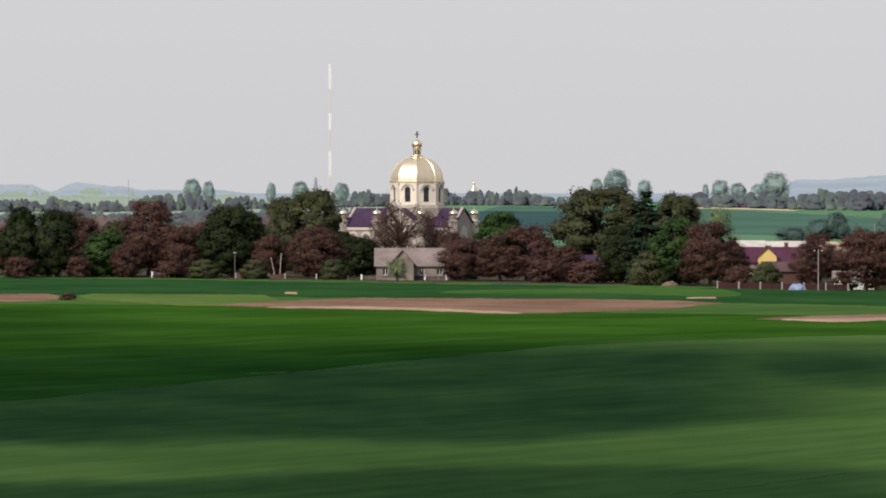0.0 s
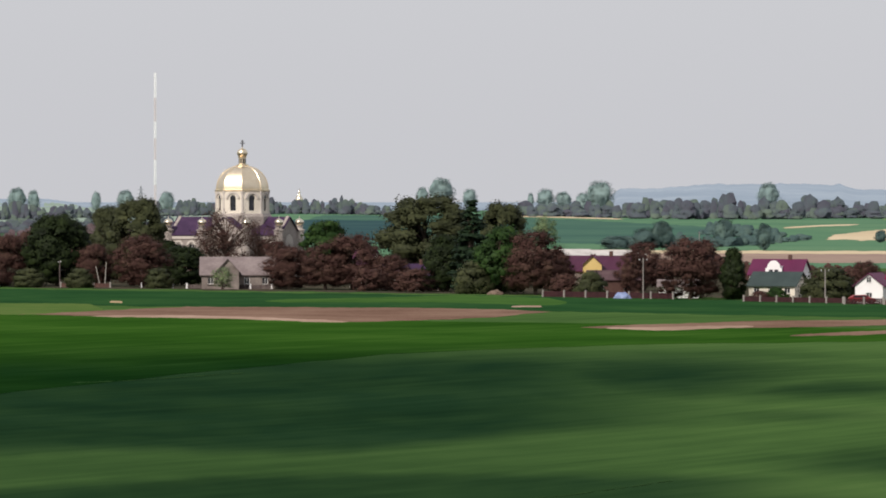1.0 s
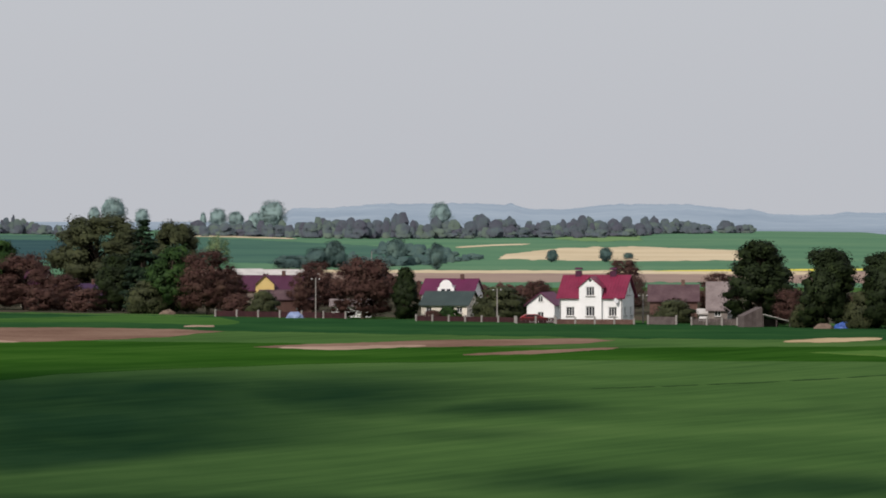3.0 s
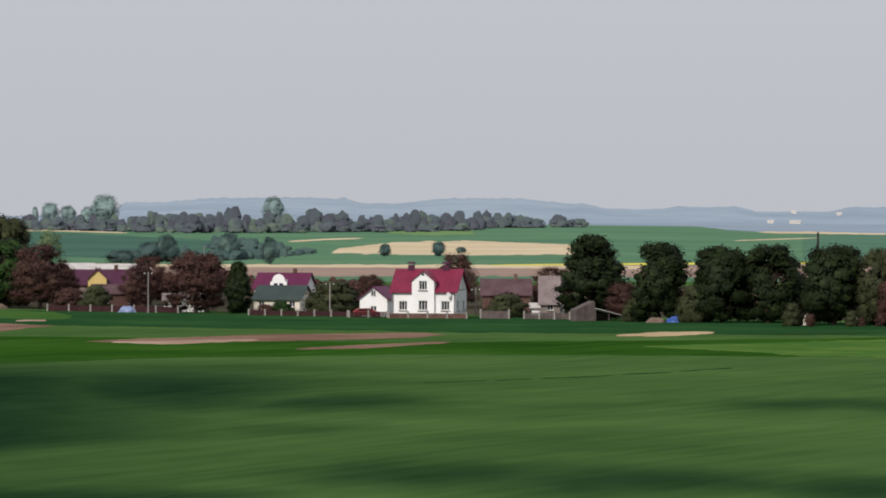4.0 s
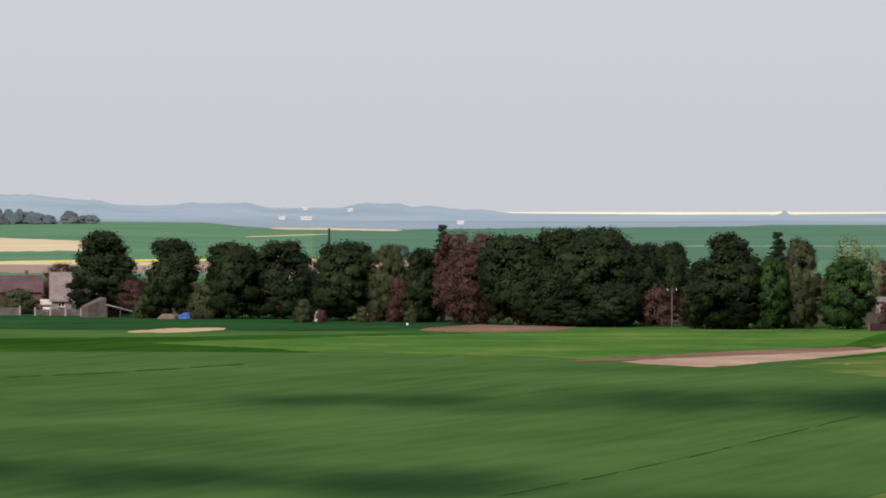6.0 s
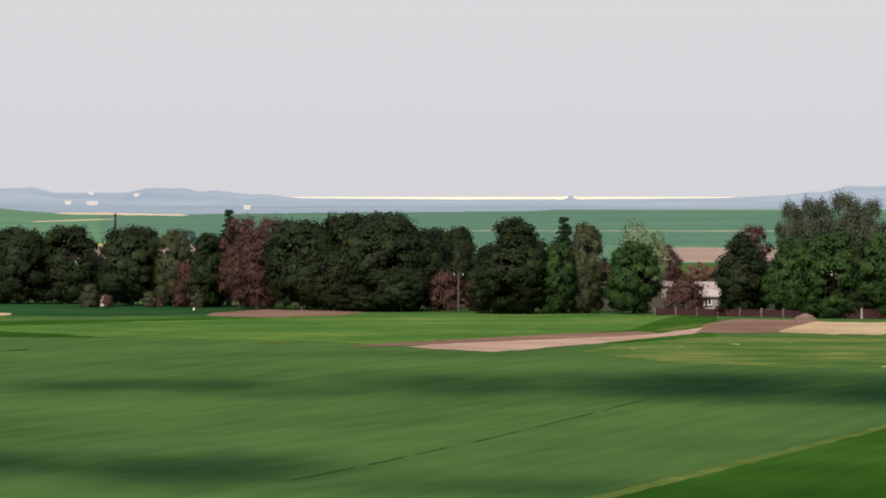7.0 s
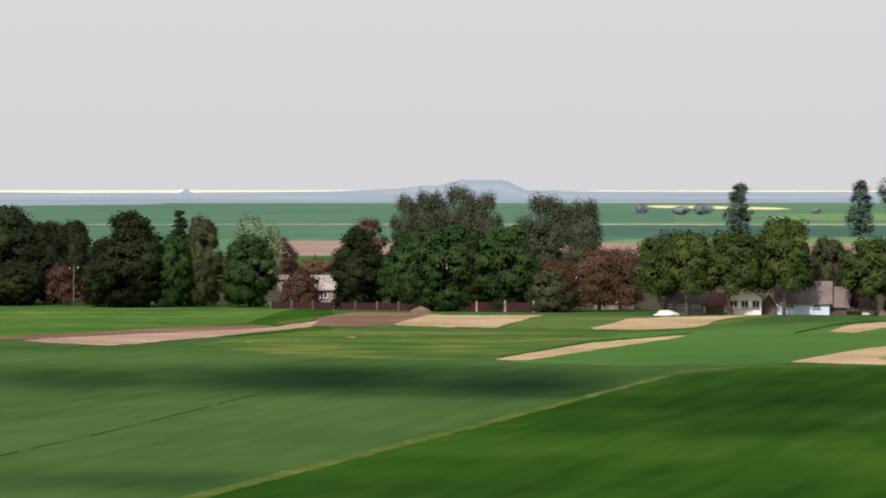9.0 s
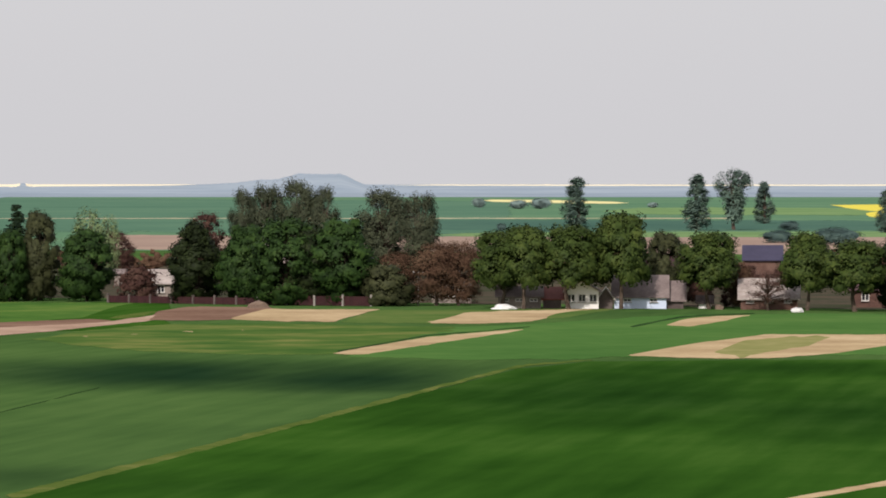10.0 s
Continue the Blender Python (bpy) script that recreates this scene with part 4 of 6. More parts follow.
def stand_of_trees():
    for row in (
        # left of the church
        ("dark1", -70, 487, 120, 372), ("dark2", 40, 490, 80, 366), ("dark1", 98, 490, 84, 372), ("red1", 20, 484, 90, 400),
        ("green1", 185, 490, 86, 412), ("red1", 262, 489, 118, 352), ("red2", 325, 490, 84, 398), ("red2", 225, 491, 60, 430),
        ("dark3", 412, 491, 112, 362), ("red2", 478, 492, 66, 415), ("olive1", 555, 485, 120, 338), ("red2", 560, 493, 104, 400),
        ("dark1", 632, 490, 78, 420), ("olive1", 500, 480, 80, 352), ("bush1", 590, 495, 50, 462), ("red1", 150, 478, 80, 385),
        ("bush2", 121, 531, 34, 519), ("bush2", 35, 492, 60, 455), ("bush2", 140, 491, 50, 455), ("bush2", 300, 492, 60, 462), ("bush1", 360, 493, 60, 462), ("bush1", 452, 494, 50, 462),
        ("red2", 640, 482, 60, 428), ("red1", 120, 470, 90, 372), ("olive1", 210, 474, 80, 392), ("red2", 390, 478, 90, 384), ("dark1", 600, 486, 60, 410),
        # between the church and the white house
        ("red2", 822, 497, 96, 420), ("red2", 935, 498, 118, 398), ("green2", 888, 480, 96, 376), ("red1", 885, 498, 90, 415),
        ("olive1", 1062, 490, 180, 333), ("pine1", 1146, 503, 62, 332), ("olive1", 1200, 492, 100, 345), ("green1", 1196, 505, 96, 386), ("red1", 1258, 507, 108, 392),
        ("dark1", 1100, 501, 90, 400), ("red2", 1000, 499, 80, 435), ("bush2", 960, 500, 70, 460), ("bush2", 1040, 502, 80, 462), ("bush1", 1150, 505, 80, 450),
        ("bush1", 1356, 511, 64, 468), ("bush2", 1310, 510, 60, 470), ("red1", 1450, 500, 80, 412), ("red2", 1385, 500, 50, 440), ("red1", 1425, 506, 60, 430), ("red2", 1295, 505, 60, 425), ("red2", 1530, 514, 118, 404), ("dark2", 1606, 515, 50, 422),
        ("bush3", 1683, 518, 40, 494), ("bush2", 1655, 518, 40, 500), ("bush1", 1775, 517, 100, 462), ("red1", 1990, 505, 80, 408), ("bare1", 2010, 507, 60, 430), ("red2", 1840, 500, 60, 446),
        # past the white house
        ("bush1", 2082, 522, 84, 484), ("bush2", 2085, 520, 60, 480), ("red1", 2160, 505, 80, 432), ("dark2", 2231, 525, 122, 374), ("red2", 2290, 528, 70, 460),
        ("dark1", 2352, 530, 104, 390), ("dark3", 2462, 531, 110, 394), ("dark1", 2545, 531, 116, 394), ("dark3", 2658, 535, 120, 392), ("bush1", 2415, 531, 70, 470),
        ("olive1", 2735, 536, 80, 402), ("bush2", 2755, 537, 50, 460), ("bush1", 2586, 537.6, 36, 500), ("bush2", 2617, 538, 22, 516), ("bush1", 2690, 538, 26, 512), ("bush2", 2708, 538.2, 14, 523), ("bush2", 2744, 538, 28, 514), ("bush1", 2775, 538.6, 30, 508), ("red2", 2590, 530, 60, 440), ("bush1", 2310, 530, 50, 490),
        # the long dark row
        ("dark2", 2795, 538, 80, 405), ("pine1", 2830, 535, 44, 358), ("red1", 2850, 538, 92, 376), ("red1", 2905, 540, 92, 378), ("red2", 2880, 541, 110, 396), ("dark3", 2960, 543, 130, 380),
        ("dark1", 3040, 543, 120, 372), ("dark3", 3110, 544, 150, 368), ("dark1", 3165, 543, 110, 400), ("dark3", 3010, 543, 120, 420), ("dark1", 3070, 545, 100, 478), ("dark3", 3135, 546, 90, 468),
        ("dark1", 3200, 530, 60, 398), ("dark1", 3240, 530, 58, 396), ("bush2", 3215, 545, 70, 478), ("red2", 3270, 545, 50, 480),
        ("dark2", 3336, 549, 136, 378), ("pine1", 3422, 546, 50, 371), ("green1", 3412, 549, 66, 424), ("olive1", 3462, 548, 76, 392), ("dark1", 3300, 548, 90, 430),
        ("green2", 3546, 549, 100, 422), ("pale1", 3552, 520, 66, 382), ("red1", 3600, 512, 70, 425), ("pale1", 3585, 515, 50, 396), ("bush2", 3640, 551, 80, 490),
        ("dark2", 3738, 553, 96, 406), ("green2", 3826, 554, 104, 415), ("green1", 3900, 556, 130, 404), ("dark1", 3952, 556, 110, 420),
        ("green2", 4002, 557, 126, 404), ("grey1", 3922, 532, 92, 338), ("grey1", 3866, 531, 74, 346), ("grey1", 3965, 533, 60, 350), ("grey1", 3826, 530, 62, 354), ("grey1", 4075, 534, 110, 354), ("grey1", 4135, 536, 80, 362),
        ("red1", 3760, 530, 80, 392), ("bush1", 4075, 558, 90, 490), ("russet1", 4095, 556, 90, 462), ("russet1", 4165, 557, 110, 446), ("russet1", 4205, 557, 100, 444),
        # by the low farmhouses
        ("lolly1", 4280, 562, 104, 428), ("lolly2", 4320, 563, 110, 420), ("lolly1", 4400, 563, 112, 418), ("lolly2", 4492, 563, 116, 398), ("olive1", 4570, 560, 80, 428),
        ("lolly1", 4648, 563, 106, 430), ("lolly2", 4820, 565, 100, 432), ("lolly1", 4905, 567, 116, 444), ("red2", 4690, 560, 50, 480), ("red1", 4716, 556, 56, 484), ("russet1", 4706, 562, 54, 486), ("red2", 4778, 556, 60, 488), ("red1", 4630, 558, 56, 470), ("bare1", 4752, 565, 84, 494), ("dark1", 5000, 566, 110, 432), ("dark3", 5090, 568, 120, 430),
    ):
        tree(*row)
    # bare trees in front of the church
    tree("pale1", 1273, 424, 52, 366, label="pale green willow below the far slope")
    tree("bare1", 712, 0, 116, 352, d=950)
    tree("bare1", 770, 0, 90, 372, d=955)
    tree("bare1", 680, 0, 70, 378, d=945)
    tree("red1", 800, 0, 60, 410, d=940)
    tree("pale1", 704, 0, 44, 456, d=reach(704, 497) - 3)
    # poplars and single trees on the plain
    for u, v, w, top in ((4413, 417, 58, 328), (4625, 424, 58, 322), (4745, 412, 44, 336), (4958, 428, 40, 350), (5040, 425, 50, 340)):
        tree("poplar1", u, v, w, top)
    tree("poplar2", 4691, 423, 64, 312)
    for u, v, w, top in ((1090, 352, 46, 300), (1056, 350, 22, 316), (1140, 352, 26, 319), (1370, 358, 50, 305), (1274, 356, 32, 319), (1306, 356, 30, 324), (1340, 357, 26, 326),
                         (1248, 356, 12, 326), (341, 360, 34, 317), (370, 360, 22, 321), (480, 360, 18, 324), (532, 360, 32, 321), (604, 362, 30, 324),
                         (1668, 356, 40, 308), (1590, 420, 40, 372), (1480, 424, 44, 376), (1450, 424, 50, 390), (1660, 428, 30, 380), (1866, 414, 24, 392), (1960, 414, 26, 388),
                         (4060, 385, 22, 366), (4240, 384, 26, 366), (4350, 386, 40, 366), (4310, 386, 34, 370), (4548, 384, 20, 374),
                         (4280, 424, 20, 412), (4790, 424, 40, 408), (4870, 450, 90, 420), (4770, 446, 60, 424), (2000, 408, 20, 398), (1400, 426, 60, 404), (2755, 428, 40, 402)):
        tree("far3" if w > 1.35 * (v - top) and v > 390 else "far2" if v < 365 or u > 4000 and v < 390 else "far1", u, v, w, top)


def belt(name, line, deep, size, leaves, label, leaf="belt", seed=0):
    """A far wood along a line of (u, foot, top): an uneven mass of tree crowns."""
    gen = np.random.RandomState(seed)
    n = int(1.7 * (line[-1][0] - line[0][0]) / size)
    cen, rad, heart, bodies = [], [], [], []
    for i in range(n):
        u = line[0][0] + (line[-1][0] - line[0][0]) * (i + gen.uniform(0, 1)) / n
        share = (u - line[0][0]) / (line[-1][0] - line[0][0])
        foot = along([(a, b) for a, b, _ in line], share)[1]
        top = along([(a, c) for a, _, c in line], share)[1]
        d = reach(u, foot) + gen.uniform(0, deep)
        k = per(d)
        high = (foot - top) * k * gen.choice([0.55, 0.75, 0.9, 1.0, 1.1]) * (0.92 + 0.45 * noise.noise((u / 45, seed * 3.7, 0)))
        w = size * k * gen.uniform(0.55, 1.45)
        base = np.array(spot(u, d))
        # a crown of a few boughs over a low skirt of scrub
        for b in range(6):
            t = (0.16, 0.2, 0.42, 0.5, 0.66, 0.8)[b]
            r = w * (0.62 if b < 2 else 0.72 - 0.45 * abs(t - 0.45))
            cen.append(base + np.array([gen.uniform(-0.45, 0.45) * w, gen.uniform(-0.45, 0.45) * w, t * high]))
            rad.append((r, r, high * 0.21))
            heart.append(base + np.array([0, 0, 0.35 * high]))
        for lift, broad, tall in ((0.62, 0.8, 0.36), (0.34, 0.95, 0.30), (0.16, 0.9, 0.2)):
            at = base + np.array([gen.uniform(-0.3, 0.3) * w, gen.uniform(-0.3, 0.3) * w, lift * high])
            bodies.append((at, np.array([broad * w, broad * w, tall * high]), base + np.array([0, 0, 0.2 * high])))
    cen, rad, heart = np.array(cen), np.array(rad), np.array(heart)
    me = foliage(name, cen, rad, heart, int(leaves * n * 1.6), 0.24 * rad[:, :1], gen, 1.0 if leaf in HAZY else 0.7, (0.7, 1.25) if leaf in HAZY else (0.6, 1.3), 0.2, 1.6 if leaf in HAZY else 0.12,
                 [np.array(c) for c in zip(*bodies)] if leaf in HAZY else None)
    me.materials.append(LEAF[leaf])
    return tagged(new(name, me), label, "woodland", kind="stuff")


def woods():
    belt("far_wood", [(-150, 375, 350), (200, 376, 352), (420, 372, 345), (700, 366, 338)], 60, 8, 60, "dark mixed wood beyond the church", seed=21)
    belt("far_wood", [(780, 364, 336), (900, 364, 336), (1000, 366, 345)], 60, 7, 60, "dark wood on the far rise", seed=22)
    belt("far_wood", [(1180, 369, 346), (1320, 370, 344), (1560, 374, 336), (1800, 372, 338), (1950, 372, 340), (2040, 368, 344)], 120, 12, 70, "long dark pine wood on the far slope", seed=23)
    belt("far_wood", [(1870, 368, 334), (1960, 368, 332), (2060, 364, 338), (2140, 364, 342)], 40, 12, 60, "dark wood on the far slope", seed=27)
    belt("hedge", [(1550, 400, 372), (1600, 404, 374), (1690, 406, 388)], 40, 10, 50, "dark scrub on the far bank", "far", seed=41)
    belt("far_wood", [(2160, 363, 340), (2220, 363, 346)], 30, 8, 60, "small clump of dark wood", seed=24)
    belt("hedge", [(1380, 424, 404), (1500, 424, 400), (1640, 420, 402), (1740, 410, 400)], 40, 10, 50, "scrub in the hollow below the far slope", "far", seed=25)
    belt("garden_scrub", [(-150, 462, 400), (600, 462, 398)], 60, 20, 130, "budding garden trees behind the village edge", "red", seed=31)
    belt("garden_scrub", [(840, 468, 425), (1260, 472, 430), (1700, 485, 455)], 60, 18, 120, "budding garden trees between the houses", "red", seed=32)
    belt("garden_scrub", [(2240, 512, 478), (2900, 520, 470), (3560, 525, 480)], 40, 16, 110, "dark garden scrub behind the tree row", "olive", seed=35)
    belt("garden_scrub", [(2240, 500, 470), (2900, 505, 472), (3560, 510, 470)], 40, 18, 110, "budding garden trees behind the tree row", "red", seed=36)
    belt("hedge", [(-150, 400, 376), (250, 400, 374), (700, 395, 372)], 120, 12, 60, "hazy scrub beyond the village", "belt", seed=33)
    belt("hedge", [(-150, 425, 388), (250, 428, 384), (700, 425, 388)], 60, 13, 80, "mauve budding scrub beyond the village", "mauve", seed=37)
    belt("garden_scrub", [(1250, 470, 442), (1600, 478, 450), (1830, 485, 458)], 40, 15, 100, "budding garden trees beyond the houses", "red", seed=39)
    belt("garden_scrub", [(3500, 492, 468), (3700, 495, 468), (4300, 500, 462), (5100, 500, 460)], 60, 18, 110, "budding garden trees behind the farmhouses", "russet", seed=34)


stand_of_trees()
woods()

# ---- buildings ----


def simple_house(u, v, wide, eave, ridge, wallm, roofm, label, d=None, deep=7.0, axis="x", turn=0.0, windows=2, chimney=True, category="house", win_h=1.2):
    """A small house: eave and ridge as heights in metres, wide as a breadth on the bearing scale."""
    d = d or reach(u, v)
    w = wide * per(d)
    yaw = -math.degrees((u - MID) / F) + turn
    ob = thing("house", spot(u, d, -0.05), yaw, label, category)
    x0, x1 = -w / 2, w / 2
    holes = []
    for i in range(windows):
        c = x0 + w * (i + 0.5) / windows
        holes.append((c - 0.5, c + 0.5, 0.9, min(eave - 0.3, 0.9 + win_h)))
    bm = bmesh.new()
    wall(bm, x0, x1, 0, 0.35, 0, eave, holes)
    box(bm, x0, x0 + 0.35, 0.35, deep, 0, eave)
    box(bm, x1 - 0.35, x1, 0.35, deep, 0, eave)
    box(bm, x0 + 0.35, x1 - 0.35, deep - 0.35, deep, 0, eave)
    if axis == "x":
        for a in (x0, x1 - 0.35):
            v4 = [bm.verts.new(p) for p in ((a, 0, eave), (a, deep, eave), (a, deep / 2, ridge), (a + 0.35, 0, eave), (a + 0.35, deep, eave), (a + 0.35, deep / 2, ridge))]
            for f in ((0, 2, 1), (3, 4, 5), (0, 3, 5, 2), (1, 2, 5, 4)):
                bm.faces.new([v4[i] for i in f])
    else:
        prism(bm, [(x0, eave), (x1, eave), (0, ridge)], 0, 0.35)
        prism(bm, [(x0, eave), (x1, eave), (0, ridge)], deep - 0.35, deep)
    part("wall", bm, wallm, ob)
    roof = part("roof", gable_roof(bmesh.new(), x0, x1, 0, deep, eave, ridge - eave, axis=axis), roofm, ob)
    for h in holes:
        window(ob, *h, 0.12)
    if axis == "y" and ridge - eave > 1.6 and windows:
        window(ob, -0.4, 0.4, eave + 0.3, eave + 1.3, -0.09, sill=False)
    if chimney:
        part("chimney", box(bmesh.new(), w * 0.2 - 0.3, w * 0.2 + 0.3, deep / 2 - 0.3, deep / 2 + 0.3, ridge - 0.6, ridge + 0.9), BRICK, roof)
    return ob


def white_house():
    u, v = 1934.0, 523.5
    d = reach(u, v)
    yaw = -math.degrees((u - MID) / F) - 13
    ob = thing("white_house", spot(u, d, -0.05), yaw, "white plastered two-storey house with a crimson metal roof", "house")
    w, deep, eave, ridge = 9.9, 8.4, 4.25, 7.4
    x0, x1 = -w / 2, w / 2
    gx0, gx1 = -1.75, 1.75
    holes = [(-3.9, -2.6, 1.25, 2.65), (2.75, 4.05, 1.25, 2.65)]
    bm = bmesh.new()
    wall(bm, x0, gx0, 0, 0.4, 0, eave, holes[:1])
    part("wall", wall(bmesh.new(), gx1, x1, 0, 0.4, 0, eave, holes[1:]), WHITE, ob)
    part("wall", box(bmesh.new(), x0, x0 + 0.4, 0.4, deep, 0, eave), WHITE, ob)
    part("wall", box(bmesh.new(), x0 + 0.4, x1 - 0.4, deep - 0.4, deep, 0, eave), WHITE, ob)
    # gable end with its openings, turned to face sideways
    ends = [(1.4, 2.6, 1.3, 2.7), (5.4, 6.6, 1.3, 2.7), (2.6, 3.6, 4.45, 5.6), (4.6, 5.6, 4.45, 5.6)]
    side = bmesh.new()
    wall(side, 0.4, deep - 0.4, -0.2, 0.2, 0, eave, ends[:2])
    wall(side, 2.2, 6.0, -0.2, 0.2, eave, 5.75, ends[2:])
    prism(side, [(0.0, eave), (2.2, eave), (2.2, 5.75)], -0.2, 0.2)
    prism(side, [(6.0, eave), (deep, eave), (6.0, 5.75)], -0.2, 0.2)
    prism(side, [(2.2, 5.75), (6.0, 5.75), (deep / 2, ridge)], -0.2, 0.2)
    bmesh.ops.transform(side, matrix=pose(x1 - 0.2, 0, 0, 0, 0, 90), verts=side.verts)
    part("gable_wall", side, WHITE, ob)
    left = bmesh.new()
    prism(left, [(0, eave), (deep, eave), (deep / 2, ridge)], -0.2, 0.2)
    bmesh.ops.transform(left, matrix=pose(x0 + 0.2, 0, 0, 0, 0, 90), verts=left.verts)
    part("gable_wall", left, WHITE, ob)
    part("wall", bm, WHITE, ob)
    # projecting gabled bay
    bay = bmesh.new()
    ground_hole, upper_hole = (-0.7, 0.7, 1.25, 2.75), (-0.65, 0.65, 4.35, 5.75)
    wall(bay, gx0, gx1, -0.5, -0.15, 0, 5.75, [ground_hole, upper_hole])
    box(bay, gx0, gx0 + 0.3, -0.15, 3.2, 0, 5.75)
    box(bay, gx1 - 0.3, gx1, -0.15, 3.2, 0, 5.75)
    prism(bay, [(gx0, 5.75), (gx1, 5.75), (0, 7.2)], -0.5, -0.15)
    part("bay", bay, WHITE, ob)
    part("vent", lathe(bmesh.new(), [(0.22, -0.03), (0.22, 0.03)], 10), DARKIRON, ob).matrix_basis = pose(0, -0.53, 6.75, 90, 0, 0)
    for h, y in ((holes[0], 0.12), (holes[1], 0.12), (ground_hole, -0.38), (upper_hole, -0.38)):
        window(ob, *h, y, bars=2)
    for h in ends:
        wn_ = window(ob, *h, -0.08)
        wn_.matrix_basis = pose(x1 - 0.2, 0, 0, 0, 0, 90)
    # roof: main slopes left and right of the bay, and the bay's own
    roof = bmesh.new()
    gable_roof(roof, x0, x1, 0, deep, eave, ridge - eave, over=0.45)
    main = part("roof", roof, REDTILE, ob, "crimson metal tile roof")
    seams = bmesh.new()
    k = (ridge - eave) / (deep / 2)
    for i in range(22):
        x = x0 - 0.3 + i * (w + 0.6) / 21
        for s in (-1, 1):
            a = Vector((x, deep / 2 + s * (deep / 2 + 0.42), eave - 0.42 * k + 0.16))
            tube(seams, a, (x, deep / 2, ridge + 0.16), 0.035, 0.035, 4)
    part("seam", seams, REDTILE, main)
    cap = bmesh.new()
    gable_roof(cap, gx0, gx1, -0.45, 3.7, 5.75, 1.45, over=0.28, thick=0.12, axis="y")
    part("bay_roof", cap, REDTILE, ob)
    for x in (-2.9, 2.6):
        stack = part("chimney", box(bmesh.new(), x - 0.45, x + 0.45, deep / 2 - 0.4, deep / 2 + 0.4, ridge - 0.3, ridge + 0.75), MAROON, main)
        part("cowl", gable_roof(bmesh.new(), x - 0.5, x + 0.5, deep / 2 - 0.45, deep / 2 + 0.45, ridge + 0.95, 0.25, over=0.05, thick=0.05), MAROON, stack)
    plinth = bmesh.new()
    box(plinth, x0 - 0.05, gx0 - 0.01, -0.06, -0.003, 0, 0.7)
    box(plinth, gx1 + 0.01, x1 + 0.05, -0.06, -0.003, 0, 0.7)
    box(plinth, gx0 - 0.05, gx1 + 0.05, -0.56, -0.503, 0, 0.7)
    part("plinth", plinth, BRICK, ob)
    dish = lathe(bmesh.new(), [(0.05, 0), (0.25, 0.04), (0.42, 0.13)], 12)
    part("satellite_dish", dish, CARWHITE, ob).matrix_basis = pose(4.0, -0.5, 3.6, 70, 0, 40)
    for x in (x0 + 0.12, x1 - 0.12):
        part("downpipe", tube(bmesh.new(), (x, -0.12, 0), (x, -0.12, eave), 0.06, 0.06, 6), DARKIRON, ob)


